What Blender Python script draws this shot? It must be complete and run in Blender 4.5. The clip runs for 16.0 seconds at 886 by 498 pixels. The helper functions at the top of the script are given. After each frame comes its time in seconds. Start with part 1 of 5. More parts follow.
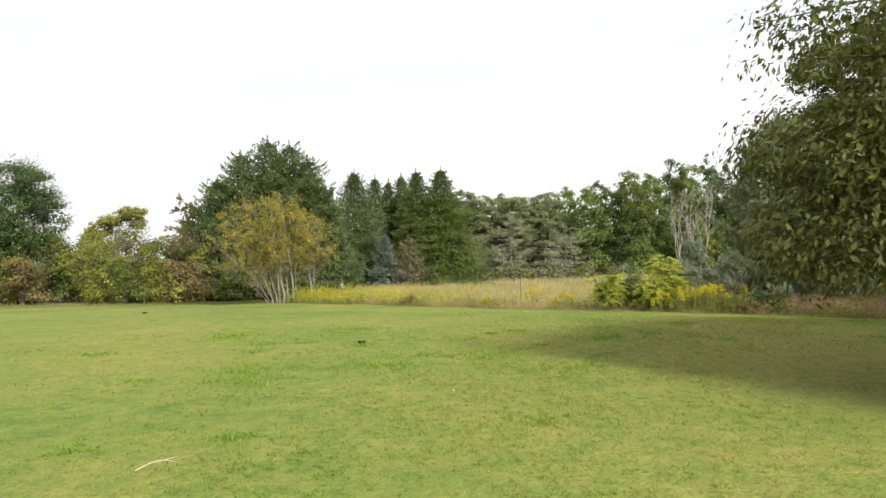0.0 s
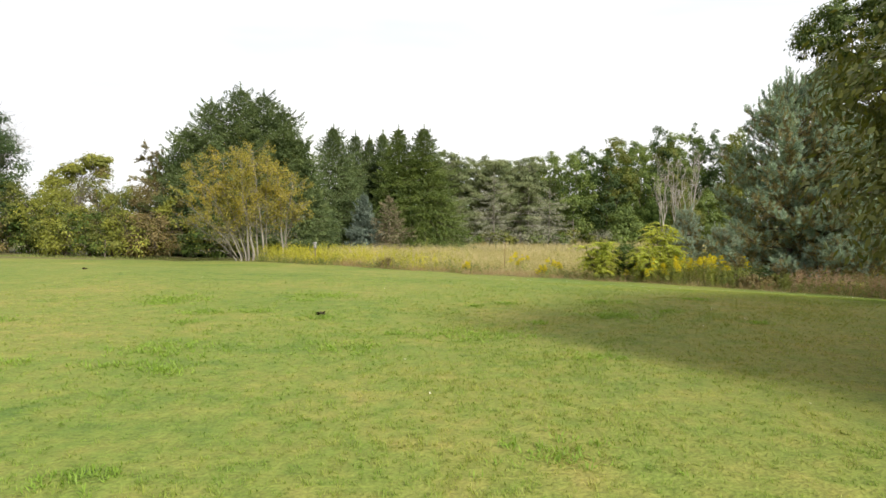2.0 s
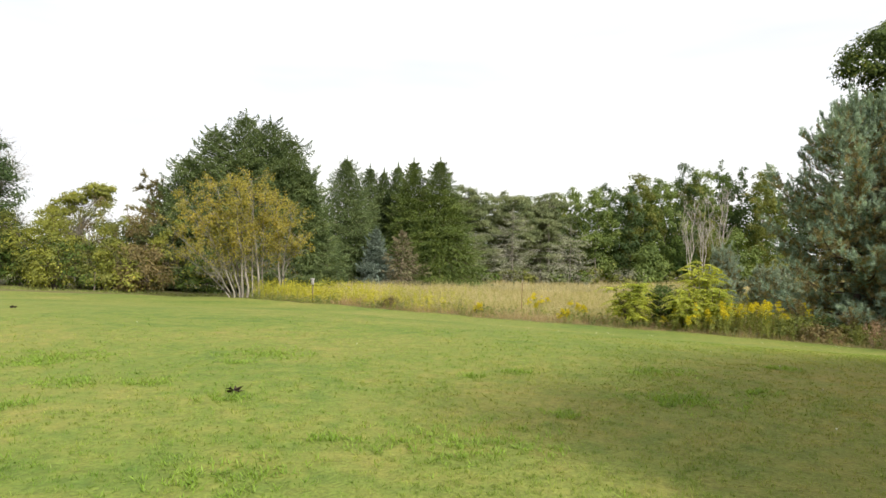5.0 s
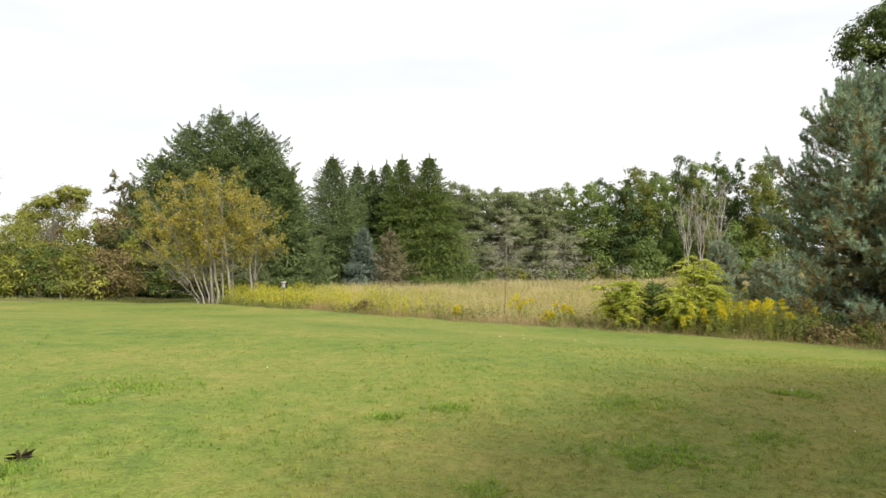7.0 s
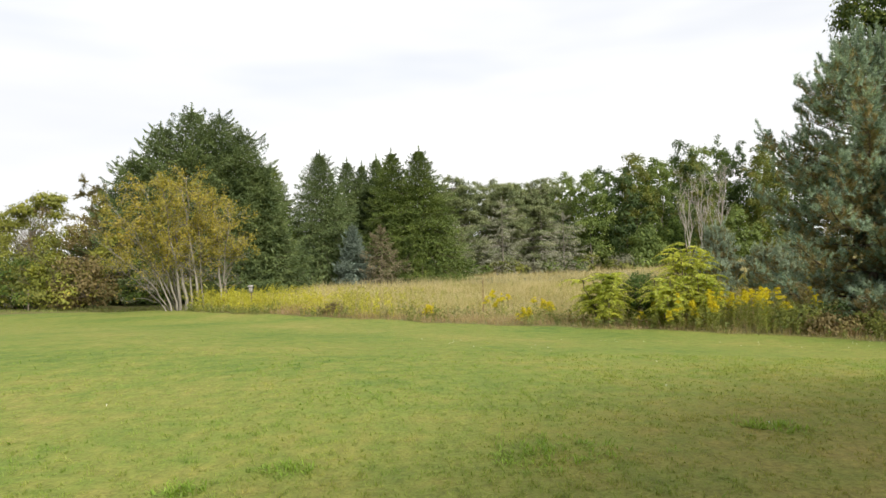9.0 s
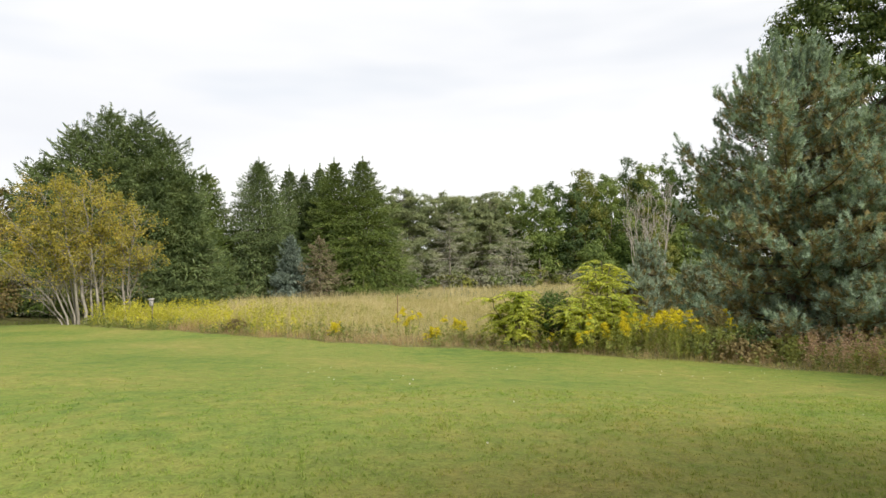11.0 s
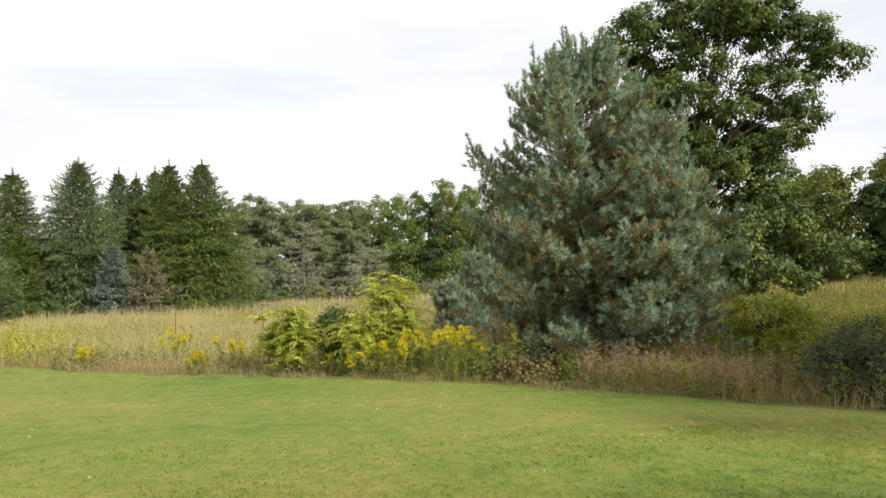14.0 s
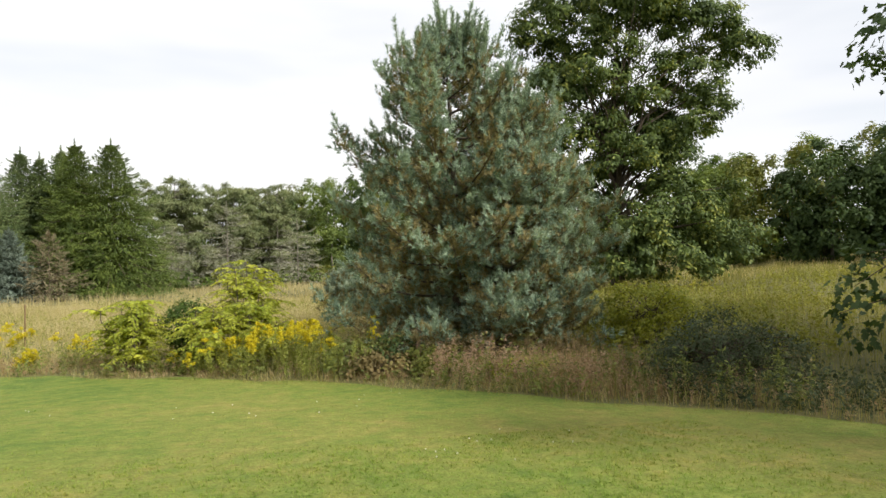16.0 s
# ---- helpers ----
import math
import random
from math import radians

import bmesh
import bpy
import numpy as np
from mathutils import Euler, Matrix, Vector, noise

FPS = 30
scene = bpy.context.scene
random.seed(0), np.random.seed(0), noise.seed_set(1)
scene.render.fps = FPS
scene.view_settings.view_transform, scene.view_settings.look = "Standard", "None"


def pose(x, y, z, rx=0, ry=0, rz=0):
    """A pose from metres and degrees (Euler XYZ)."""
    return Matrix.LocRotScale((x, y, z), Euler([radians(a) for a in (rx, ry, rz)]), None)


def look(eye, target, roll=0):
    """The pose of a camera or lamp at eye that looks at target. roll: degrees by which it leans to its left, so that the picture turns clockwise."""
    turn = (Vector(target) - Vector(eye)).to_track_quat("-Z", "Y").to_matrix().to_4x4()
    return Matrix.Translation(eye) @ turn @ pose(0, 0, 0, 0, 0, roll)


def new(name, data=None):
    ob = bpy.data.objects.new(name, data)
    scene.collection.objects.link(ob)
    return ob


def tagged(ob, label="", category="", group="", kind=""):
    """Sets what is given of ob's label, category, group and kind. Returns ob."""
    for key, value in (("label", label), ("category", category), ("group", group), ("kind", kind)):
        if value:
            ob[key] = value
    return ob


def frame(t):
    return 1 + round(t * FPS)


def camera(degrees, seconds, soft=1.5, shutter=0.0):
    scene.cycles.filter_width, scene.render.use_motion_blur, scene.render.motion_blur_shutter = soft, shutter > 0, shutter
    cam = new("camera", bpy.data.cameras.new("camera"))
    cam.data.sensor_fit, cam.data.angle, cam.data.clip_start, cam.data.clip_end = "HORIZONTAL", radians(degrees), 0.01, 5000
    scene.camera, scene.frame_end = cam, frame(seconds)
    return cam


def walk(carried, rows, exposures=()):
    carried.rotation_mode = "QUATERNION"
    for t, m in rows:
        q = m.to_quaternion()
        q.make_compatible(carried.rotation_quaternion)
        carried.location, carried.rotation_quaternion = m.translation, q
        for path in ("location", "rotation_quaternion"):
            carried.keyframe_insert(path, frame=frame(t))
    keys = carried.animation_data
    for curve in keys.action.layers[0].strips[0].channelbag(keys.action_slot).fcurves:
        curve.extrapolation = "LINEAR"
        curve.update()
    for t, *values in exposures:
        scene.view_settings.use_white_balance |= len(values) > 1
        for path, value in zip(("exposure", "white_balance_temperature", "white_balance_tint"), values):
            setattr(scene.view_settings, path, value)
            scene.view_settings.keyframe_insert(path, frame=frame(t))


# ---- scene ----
cam = camera(69.0, 16.0)
METRES, EYE, TILT, LEAN, TURN = 18.478, 1.7, 0.0, 0.0, 0.0
ROWS = [
    (0.0, 0.0, 0.0, 0.0, 0.02, 0.71, 1.34),
    (0.5, -0.0015, 0.0305, -0.0025, 2.56, 1.4, 0.0),
    (1.0, -0.0005, 0.0596, -0.0038, 2.4, 1.1, -0.3),
    (1.5, 0.0007, 0.0911, -0.0053, 0.77, -0.62, -1.23),
    (2.0, 0.0015, 0.1236, -0.0054, -1.65, -2.61, -0.52),
    (2.5, 0.0045, 0.1564, -0.0052, -1.66, -3.25, -0.21),
    (3.0, 0.0064, 0.1887, -0.006, 1.61, -1.81, 0.72),
    (3.5, 0.0105, 0.2203, -0.0075, 3.9, -0.03, 1.16),
    (4.0, 0.0156, 0.2517, -0.0081, 1.74, 0.78, 0.16),
    (6.5, 0.0684, 0.402, -0.0079, -0.41, 0.36, -1.65),
    (7.0, 0.0833, 0.4276, -0.006, -0.0, 0.49, -0.22),
    (7.5, 0.0989, 0.4544, -0.0042, -0.35, -0.1, 0.28),
    (8.0, 0.1156, 0.4817, -0.005, -0.07, -0.73, 2.0),
    (10.5, 0.2232, 0.5938, -0.0058, 1.09, 1.47, 1.23),
    (11.0, 0.2469, 0.6124, -0.0043, -3.27, 1.08, 0.9),
    (11.5, 0.2715, 0.6313, -0.0052, -7.72, 0.19, 1.24),
    (12.0, 0.2975, 0.6493, -0.007, -11.62, -0.36, 2.09),
    (12.5, 0.3233, 0.6664, -0.0062, -12.41, -0.68, 1.66),
    (13.0, 0.3504, 0.6828, -0.0062, -12.72, 0.4, 2.04),
    (13.5, 0.3785, 0.6947, -0.0058, -13.73, 0.96, 1.03),
    (14.0, 0.4075, 0.7059, -0.0048, -14.2, 1.73, 1.28),
    (14.5, 0.4365, 0.7118, -0.0019, -14.71, 3.02, 2.14),
    (15.0, 0.4675, 0.7177, -0.0048, -14.86, 2.94, 2.4),
    (15.5, 0.4987, 0.7234, -0.0049, -17.77, 1.33, 2.58),
    (16.0, 0.5273, 0.727, -0.0018, -19.05, 0.27, 1.39),
]
walk(cam, [(t, pose(0, 0, EYE, TILT, LEAN, TURN) @ pose(METRES * x, METRES * y, METRES * z, 90 + pitch, roll, yaw)) for t, x, y, z, yaw, pitch, roll in ROWS],
     exposures=[(0.0, 0.0), (4.0, 0.0), (8.0, -0.06), (11.0, -0.13), (16.0, -0.08)])

# ---- world, sun and light ----
SUN_AZ, SUN_EL = 143.0, 36.0   # degrees clockwise from +y, and above the horizon
world = bpy.data.worlds.new("sky")
scene.world = world
world.use_nodes = True
wn, wl = world.node_tree.nodes, world.node_tree.links
wn.clear()
w_out = wn.new("ShaderNodeOutputWorld")
w_sky = wn.new("ShaderNodeTexSky")
w_sky.sky_type, w_sky.sun_disc = "NISHITA", False
w_sky.sun_elevation, w_sky.sun_rotation = radians(SUN_EL), radians(SUN_AZ)
w_bg_sky = wn.new("ShaderNodeBackground")
w_bg_sky.inputs["Strength"].default_value = 0.15
wl.new(w_sky.outputs[0], w_bg_sky.inputs["Color"])
w_bg_cloud = wn.new("ShaderNodeBackground")
w_bg_cloud.inputs["Strength"].default_value = 1.16
w_co = wn.new("ShaderNodeTexCoord")
w_map = wn.new("ShaderNodeMapping")
w_map.inputs["Scale"].default_value = (0.8, 0.8, 4.0)
wl.new(w_co.outputs["Generated"], w_map.inputs["Vector"])
w_noise = wn.new("ShaderNodeTexNoise")
w_noise.inputs["Scale"].default_value, w_noise.inputs["Detail"].default_value = 1.3, 5
wl.new(w_map.outputs[0], w_noise.inputs["Vector"])
w_ramp = wn.new("ShaderNodeValToRGB")
w_ramp.color_ramp.elements[0].position, w_ramp.color_ramp.elements[0].color = 0.34, (0.86, 0.88, 0.925, 1)
w_ramp.color_ramp.elements[1].position, w_ramp.color_ramp.elements[1].color = 0.60, (1.0, 1.0, 1.0, 1)
wl.new(w_noise.outputs["Fac"], w_ramp.inputs[0])
wl.new(w_ramp.outputs[0], w_bg_cloud.inputs["Color"])
w_noise2 = wn.new("ShaderNodeTexNoise")
w_noise2.inputs["Scale"].default_value, w_noise2.inputs["Detail"].default_value = 2.1, 3
wl.new(w_map.outputs[0], w_noise2.inputs["Vector"])
w_cover = wn.new("ShaderNodeMapRange")
w_cover.inputs[1].default_value, w_cover.inputs[2].default_value = 0.30, 0.50
w_cover.inputs[3].default_value, w_cover.inputs[4].default_value = 0.74, 1.0
wl.new(w_noise2.outputs["Fac"], w_cover.inputs[0])
w_mix = wn.new("ShaderNodeMixShader")
wl.new(w_cover.outputs[0], w_mix.inputs[0])
wl.new(w_bg_sky.outputs[0], w_mix.inputs[1])
wl.new(w_bg_cloud.outputs[0], w_mix.inputs[2])
wl.new(w_mix.outputs[0], w_out.inputs["Surface"])

sun_data = bpy.data.lights.new("sun", "SUN")
sun_data.energy, sun_data.angle, sun_data.color = 6.4, radians(8.0), (1.0, 0.95, 0.86)
sun = new("sun", sun_data)
_az, _el = radians(SUN_AZ), radians(SUN_EL)
SUN_DIR = Vector((math.sin(_az) * math.cos(_el), math.cos(_az) * math.cos(_el), math.sin(_el)))
sun.matrix_world = look(SUN_DIR * 60, (0, 0, 0))


# ---- materials ----
def leaf_material(name, dark, light, tip=None, scale=0.6, translucent=0.3, rough=0.6, tip_at=0.8, gloss=0.25):
    """Foliage: two greens mixed leaf by leaf and in larger patches, a third colour on a few leaves, light passing through."""
    m = bpy.data.materials.new(name)
    m.use_nodes = True
    n, l = m.node_tree.nodes, m.node_tree.links
    n.clear()
    out = n.new("ShaderNodeOutputMaterial")
    geo = n.new("ShaderNodeNewGeometry")
    co = n.new("ShaderNodeTexCoord")
    noi = n.new("ShaderNodeTexNoise")
    noi.inputs["Scale"].default_value, noi.inputs["Detail"].default_value = scale, 3
    l.new(co.outputs["Object"], noi.inputs["Vector"])
    patch = n.new("ShaderNodeMapRange")
    patch.inputs[1].default_value, patch.inputs[2].default_value = 0.3, 0.7
    l.new(noi.outputs["Fac"], patch.inputs[0])
    mean = n.new("ShaderNodeMix")
    mean.inputs[0].default_value = 0.5
    l.new(patch.outputs[0], mean.inputs[2])
    l.new(geo.outputs["Random Per Island"], mean.inputs[3])
    ramp = n.new("ShaderNodeValToRGB")
    e = ramp.color_ramp.elements
    e[0].position, e[0].color = 0.15, (*dark, 1)
    e[1].position, e[1].color = 0.85 if tip is None else tip_at, (*light, 1)
    if tip is not None:
        e2 = e.new(min(0.99, tip_at + 0.12))
        e2.color = (*tip, 1)
    l.new(mean.outputs[0], ramp.inputs[0])
    dif = n.new("ShaderNodeBsdfPrincipled")
    dif.inputs["Roughness"].default_value = rough
    dif.inputs["Specular IOR Level"].default_value = gloss
    l.new(ramp.outputs[0], dif.inputs["Base Color"])
    tra = n.new("ShaderNodeBsdfTranslucent")
    warm = n.new("ShaderNodeMix")
    warm.data_type, warm.blend_type = "RGBA", "MULTIPLY"
    warm.inputs[0].default_value = 1.0
    warm.inputs[7].default_value = (1.25, 1.2, 0.6, 1)
    l.new(ramp.outputs[0], warm.inputs[6])
    l.new(warm.outputs[2], tra.inputs["Color"])
    mix = n.new("ShaderNodeMixShader")
    mix.inputs[0].default_value = translucent
    l.new(dif.outputs[0], mix.inputs[1])
    l.new(tra.outputs[0], mix.inputs[2])
    l.new(mix.outputs[0], out.inputs["Surface"])
    return m


def lawn_colour(n, l):
    """Mown turf: green, straw and clover patches at three sizes, from the place in the world."""
    co = n.new("ShaderNodeNewGeometry")
    mp = n.new("ShaderNodeMapping")
    mp.inputs["Scale"].default_value = (1, 1, 0)
    l.new(co.outputs["Position"], mp.inputs["Vector"])
    big = n.new("ShaderNodeTexNoise")
    big.inputs["Scale"].default_value, big.inputs["Detail"].default_value = 0.22, 4
    small = n.new("ShaderNodeTexNoise")
    small.inputs["Scale"].default_value, small.inputs["Detail"].default_value = 2.3, 7
    small.inputs["Roughness"].default_value = 0.66
    for t in (big, small):
        l.new(mp.outputs[0], t.inputs["Vector"])
    mean = n.new("ShaderNodeMix")
    mean.inputs[0].default_value = 0.5
    l.new(big.outputs["Fac"], mean.inputs[2])
    l.new(small.outputs["Fac"], mean.inputs[3])
    ramp = n.new("ShaderNodeValToRGB")
    e = ramp.color_ramp.elements
    e[0].position, e[0].color = 0.35, (0.084, 0.136, 0.026, 1)
    e[1].position, e[1].color = 0.65, (0.244, 0.214, 0.062, 1)
    a = e.new(0.46)
    a.color = (0.138, 0.180, 0.034, 1)
    b = e.new(0.56)
    b.color = (0.186, 0.197, 0.045, 1)
    l.new(mean.outputs[0], ramp.inputs[0])
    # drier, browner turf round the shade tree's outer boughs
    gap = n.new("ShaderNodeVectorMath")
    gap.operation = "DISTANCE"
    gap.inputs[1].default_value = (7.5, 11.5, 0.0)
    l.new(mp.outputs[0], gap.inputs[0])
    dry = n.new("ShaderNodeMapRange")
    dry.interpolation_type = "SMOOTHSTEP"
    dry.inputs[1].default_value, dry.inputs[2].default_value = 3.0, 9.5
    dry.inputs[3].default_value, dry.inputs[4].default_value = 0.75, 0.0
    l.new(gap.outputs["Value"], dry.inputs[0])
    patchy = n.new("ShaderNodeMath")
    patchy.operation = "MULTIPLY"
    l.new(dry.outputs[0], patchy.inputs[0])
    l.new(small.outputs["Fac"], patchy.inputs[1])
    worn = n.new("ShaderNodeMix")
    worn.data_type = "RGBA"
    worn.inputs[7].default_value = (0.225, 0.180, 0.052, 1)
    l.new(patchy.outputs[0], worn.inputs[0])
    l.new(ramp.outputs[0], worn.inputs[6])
    return worn.outputs[2], co


def lawn_blade_material():
    m = bpy.data.materials.new("lawn_blades")
    m.use_nodes = True
    n, l = m.node_tree.nodes, m.node_tree.links
    n.clear()
    out = n.new("ShaderNodeOutputMaterial")
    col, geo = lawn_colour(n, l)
    var = n.new("ShaderNodeValToRGB")
    e = var.color_ramp.elements
    e[0].position, e[0].color = 0.0, (1.20, 1.45, 1.00, 1)
    e[1].position, e[1].color = 1.0, (2.0, 1.95, 1.95, 1)
    k = e.new(0.6)
    k.color = (1.50, 1.68, 1.32, 1)
    l.new(geo.outputs["Random Per Island"], var.inputs[0])
    mul = n.new("ShaderNodeMix")
    mul.data_type, mul.blend_type = "RGBA", "MULTIPLY"
    mul.inputs[0].default_value = 1.0
    l.new(col, mul.inputs[6])
    l.new(var.outputs[0], mul.inputs[7])
    dif = n.new("ShaderNodeBsdfPrincipled")
    dif.inputs["Roughness"].default_value, dif.inputs["Specular IOR Level"].default_value = 0.55, 0.3
    l.new(mul.outputs[2], dif.inputs["Base Color"])
    tra = n.new("ShaderNodeBsdfTranslucent")
    l.new(mul.outputs[2], tra.inputs["Color"])
    mix = n.new("ShaderNodeMixShader")
    mix.inputs[0].default_value = 0.5
    l.new(dif.outputs[0], mix.inputs[1])
    l.new(tra.outputs[0], mix.inputs[2])
    l.new(mix.outputs[0], out.inputs["Surface"])
    return m


def turf_material():
    m = bpy.data.materials.new("turf")
    m.use_nodes = True
    n, l = m.node_tree.nodes, m.node_tree.links
    bsdf = n["Principled BSDF"]
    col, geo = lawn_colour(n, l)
    fine = n.new("ShaderNodeTexNoise")
    fine.inputs["Scale"].default_value, fine.inputs["Detail"].default_value = 30, 5
    l.new(geo.outputs["Position"], fine.inputs["Vector"])
    var = n.new("ShaderNodeMapRange")
    var.inputs[1].default_value, var.inputs[2].default_value = 0.34, 0.66
    var.inputs[3].default_value, var.inputs[4].default_value = 0.66, 1.34
    mott = n.new("ShaderNodeTexNoise")
    mott.inputs["Scale"].default_value, mott.inputs["Detail"].default_value = 7.0, 6
    mott.inputs["Roughness"].default_value = 0.7
    l.new(geo.outputs["Position"], mott.inputs["Vector"])
    both = n.new("ShaderNodeMix")
    both.inputs[0].default_value = 0.5
    l.new(fine.outputs["Fac"], both.inputs[2])
    l.new(mott.outputs["Fac"], both.inputs[3])
    l.new(both.outputs[0], var.inputs[0])
    mul = n.new("ShaderNodeMix")
    mul.data_type, mul.blend_type = "RGBA", "MULTIPLY"
    mul.inputs[0].default_value = 1.0
    l.new(col, mul.inputs[6])
    l.new(var.outputs[0], mul.inputs[7])
    l.new(mul.outputs[2], bsdf.inputs["Base Color"])
    bsdf.inputs["Roughness"].default_value = 0.9
    bsdf.inputs["Specular IOR Level"].default_value = 0.15
    bump = n.new("ShaderNodeBump")
    bump.inputs["Strength"].default_value, bump.inputs["Distance"].default_value = 0.6, 0.04
    l.new(fine.outputs["Fac"], bump.inputs["Height"])
    l.new(bump.outputs[0], bsdf.inputs["Normal"])
    return m


def rough_material(name, a, b, scale=3.0, bump=0.5, distance=0.03, rough=0.9, stretch=(1, 1, 1), metal=0.0):
    """Two-tone matt surface with grain at two sizes and relief: soil, bark, weathered wood, metal."""
    m = bpy.data.materials.new(name)
    m.use_nodes = True
    n, l = m.node_tree.nodes, m.node_tree.links
    bsdf = n["Principled BSDF"]
    co = n.new("ShaderNodeTexCoord")
    mp = n.new("ShaderNodeMapping")
    mp.inputs["Scale"].default_value = stretch
    l.new(co.outputs["Object"], mp.inputs["Vector"])
    noi = n.new("ShaderNodeTexNoise")
    noi.inputs["Scale"].default_value, noi.inputs["Detail"].default_value = scale, 8
    noi.inputs["Roughness"].default_value = 0.65
    l.new(mp.outputs[0], noi.inputs["Vector"])
    ramp = n.new("ShaderNodeValToRGB")
    ramp.color_ramp.elements[0].position, ramp.color_ramp.elements[0].color = 0.33, (*a, 1)
    ramp.color_ramp.elements[1].position, ramp.color_ramp.elements[1].color = 0.68, (*b, 1)
    l.new(noi.outputs["Fac"], ramp.inputs[0])
    l.new(ramp.outputs[0], bsdf.inputs["Base Color"])
    bsdf.inputs["Roughness"].default_value, bsdf.inputs["Metallic"].default_value = rough, metal
    bsdf.inputs["Specular IOR Level"].default_value = 0.2
    bp = n.new("ShaderNodeBump")
    bp.inputs["Strength"].default_value, bp.inputs["Distance"].default_value = bump, distance
    l.new(noi.outputs["Fac"], bp.inputs["Height"])
    l.new(bp.outputs[0], bsdf.inputs["Normal"])
    return m


M_TURF = turf_material()
M_LAWN = lawn_blade_material()
M_SOIL = rough_material("meadow_soil", (0.085, 0.085, 0.030), (0.17, 0.155, 0.058), 1.5, 0.5, 0.05)
M_BARK = rough_material("bark_brown", (0.055, 0.042, 0.030), (0.15, 0.12, 0.09), 6, 0.8, 0.03, stretch=(1, 1, 0.25))
M_BARK_GREY = rough_material("bark_grey", (0.09, 0.08, 0.062), (0.25, 0.225, 0.18), 6, 0.6, 0.02, stretch=(1, 1, 0.3))
M_BARK_PALE = rough_material("bark_pale_grey", (0.12, 0.107, 0.085), (0.30, 0.275, 0.23), 6, 0.6, 0.02, stretch=(1, 1, 0.3))
M_BARK_DEAD = rough_material("bark_dead", (0.24, 0.21, 0.18), (0.48, 0.44, 0.38), 5, 0.5, 0.02, stretch=(1, 1, 0.3))
M_SPRUCE = leaf_material("spruce_needles", (0.040, 0.068, 0.026), (0.178, 0.226, 0.082), (0.26, 0.295, 0.11), 0.7, 0.2, 0.6, 0.85)
M_SPRUCE_BRIGHT = leaf_material("spruce_needles_bright", (0.032, 0.058, 0.013), (0.158, 0.205, 0.042), (0.24, 0.275, 0.062), 0.7, 0.2, 0.6, 0.85)
M_SPRUCE_BLUE = leaf_material("spruce_needles_blue", (0.072, 0.104, 0.080), (0.200, 0.245, 0.195), None, 0.8, 0.1, 0.6)
M_SPRUCE_DEAD = leaf_material("spruce_needles_dry", (0.110, 0.096, 0.054), (0.24, 0.20, 0.125), (0.12, 0.16, 0.06), 0.7, 0.15, 0.8, 0.7)
M_PINE = leaf_material("pine_needles", (0.080, 0.130, 0.092), (0.380, 0.480, 0.352), (0.54, 0.60, 0.47), 1.1, 0.30, 0.6, 0.86, 0.25)
M_PINE_FAR = leaf_material("pine_needles_far", (0.090, 0.122, 0.052), (0.245, 0.270, 0.128), (0.32, 0.31, 0.18), 0.35, 0.25, 0.6)
M_PINE_BROWN = leaf_material("pine_needles_old", (0.140, 0.125, 0.055), (0.360, 0.300, 0.150), None, 0.9, 0.35, 0.8)
M_LEAF = leaf_material("leaves_green", (0.034, 0.066, 0.016), (0.120, 0.172, 0.036), (0.22, 0.24, 0.055), 0.35, 0.32, 0.65, 0.82, 0.15)
M_LEAF_DARK = leaf_material("leaves_dark_green", (0.030, 0.056, 0.019), (0.090, 0.134, 0.042), (0.14, 0.17, 0.055), 0.4, 0.3, 0.6, 0.85, 0.2)
M_LEAF_MID = leaf_material("leaves_mid_green", (0.075, 0.115, 0.028), (0.205, 0.262, 0.064), (0.32, 0.33, 0.09), 0.25, 0.32, 0.6, 0.82)
M_LEAF_OLIVE = leaf_material("leaves_olive", (0.075, 0.095, 0.020), (0.215, 0.225, 0.045), (0.31, 0.26, 0.07), 0.4, 0.35, 0.55, 0.8)
M_LEAF_YELLOW = leaf_material("leaves_yellowing", (0.165, 0.160, 0.034), (0.385, 0.325, 0.056), (0.46, 0.31, 0.05), 0.6, 0.42, 0.55, 0.80)
M_LEAF_BRIGHT = leaf_material("leaves_yellow_green", (0.190, 0.225, 0.030), (0.440, 0.445, 0.060), (0.56, 0.46, 0.050), 0.8, 0.4, 0.5, 0.85)
M_LEAF_REDDISH = leaf_material("leaves_reddish", (0.105, 0.086, 0.034), (0.235, 0.178, 0.070), (0.22, 0.22, 0.06), 0.6, 0.3, 0.6)
M_LEAF_GREY = leaf_material("leaves_grey_green", (0.085, 0.095, 0.055), (0.21, 0.21, 0.135), None, 0.6, 0.25, 0.6)
M_GOLD = leaf_material("goldenrod_flowers", (0.46, 0.39, 0.016), (0.70, 0.60, 0.035), None, 3.0, 0.35, 0.7)
M_STEM = leaf_material("goldenrod_leaves", (0.120, 0.150, 0.032), (0.32, 0.335, 0.075), (0.40, 0.33, 0.12), 1.2, 0.35, 0.6)
M_GOLD_PALE = leaf_material("goldenrod_stand", (0.23, 0.245, 0.036), (0.48, 0.455, 0.050), (0.66, 0.55, 0.035), 0.5, 0.40, 0.6, 0.74)
M_GOLD_LATE = leaf_material("goldenrod_fading", (0.15, 0.165, 0.030), (0.33, 0.32, 0.050), (0.50, 0.42, 0.040), 0.3, 0.35, 0.6, 0.86)
M_STRAW = leaf_material("meadow_straw", (0.355, 0.305, 0.145), (0.53, 0.455, 0.27), (0.57, 0.465, 0.33), 0.25, 0.45, 0.7, 0.8)
M_STRAW_GREEN = leaf_material("meadow_green", (0.20, 0.195, 0.058), (0.41, 0.37, 0.125), None, 0.3, 0.4, 0.7)
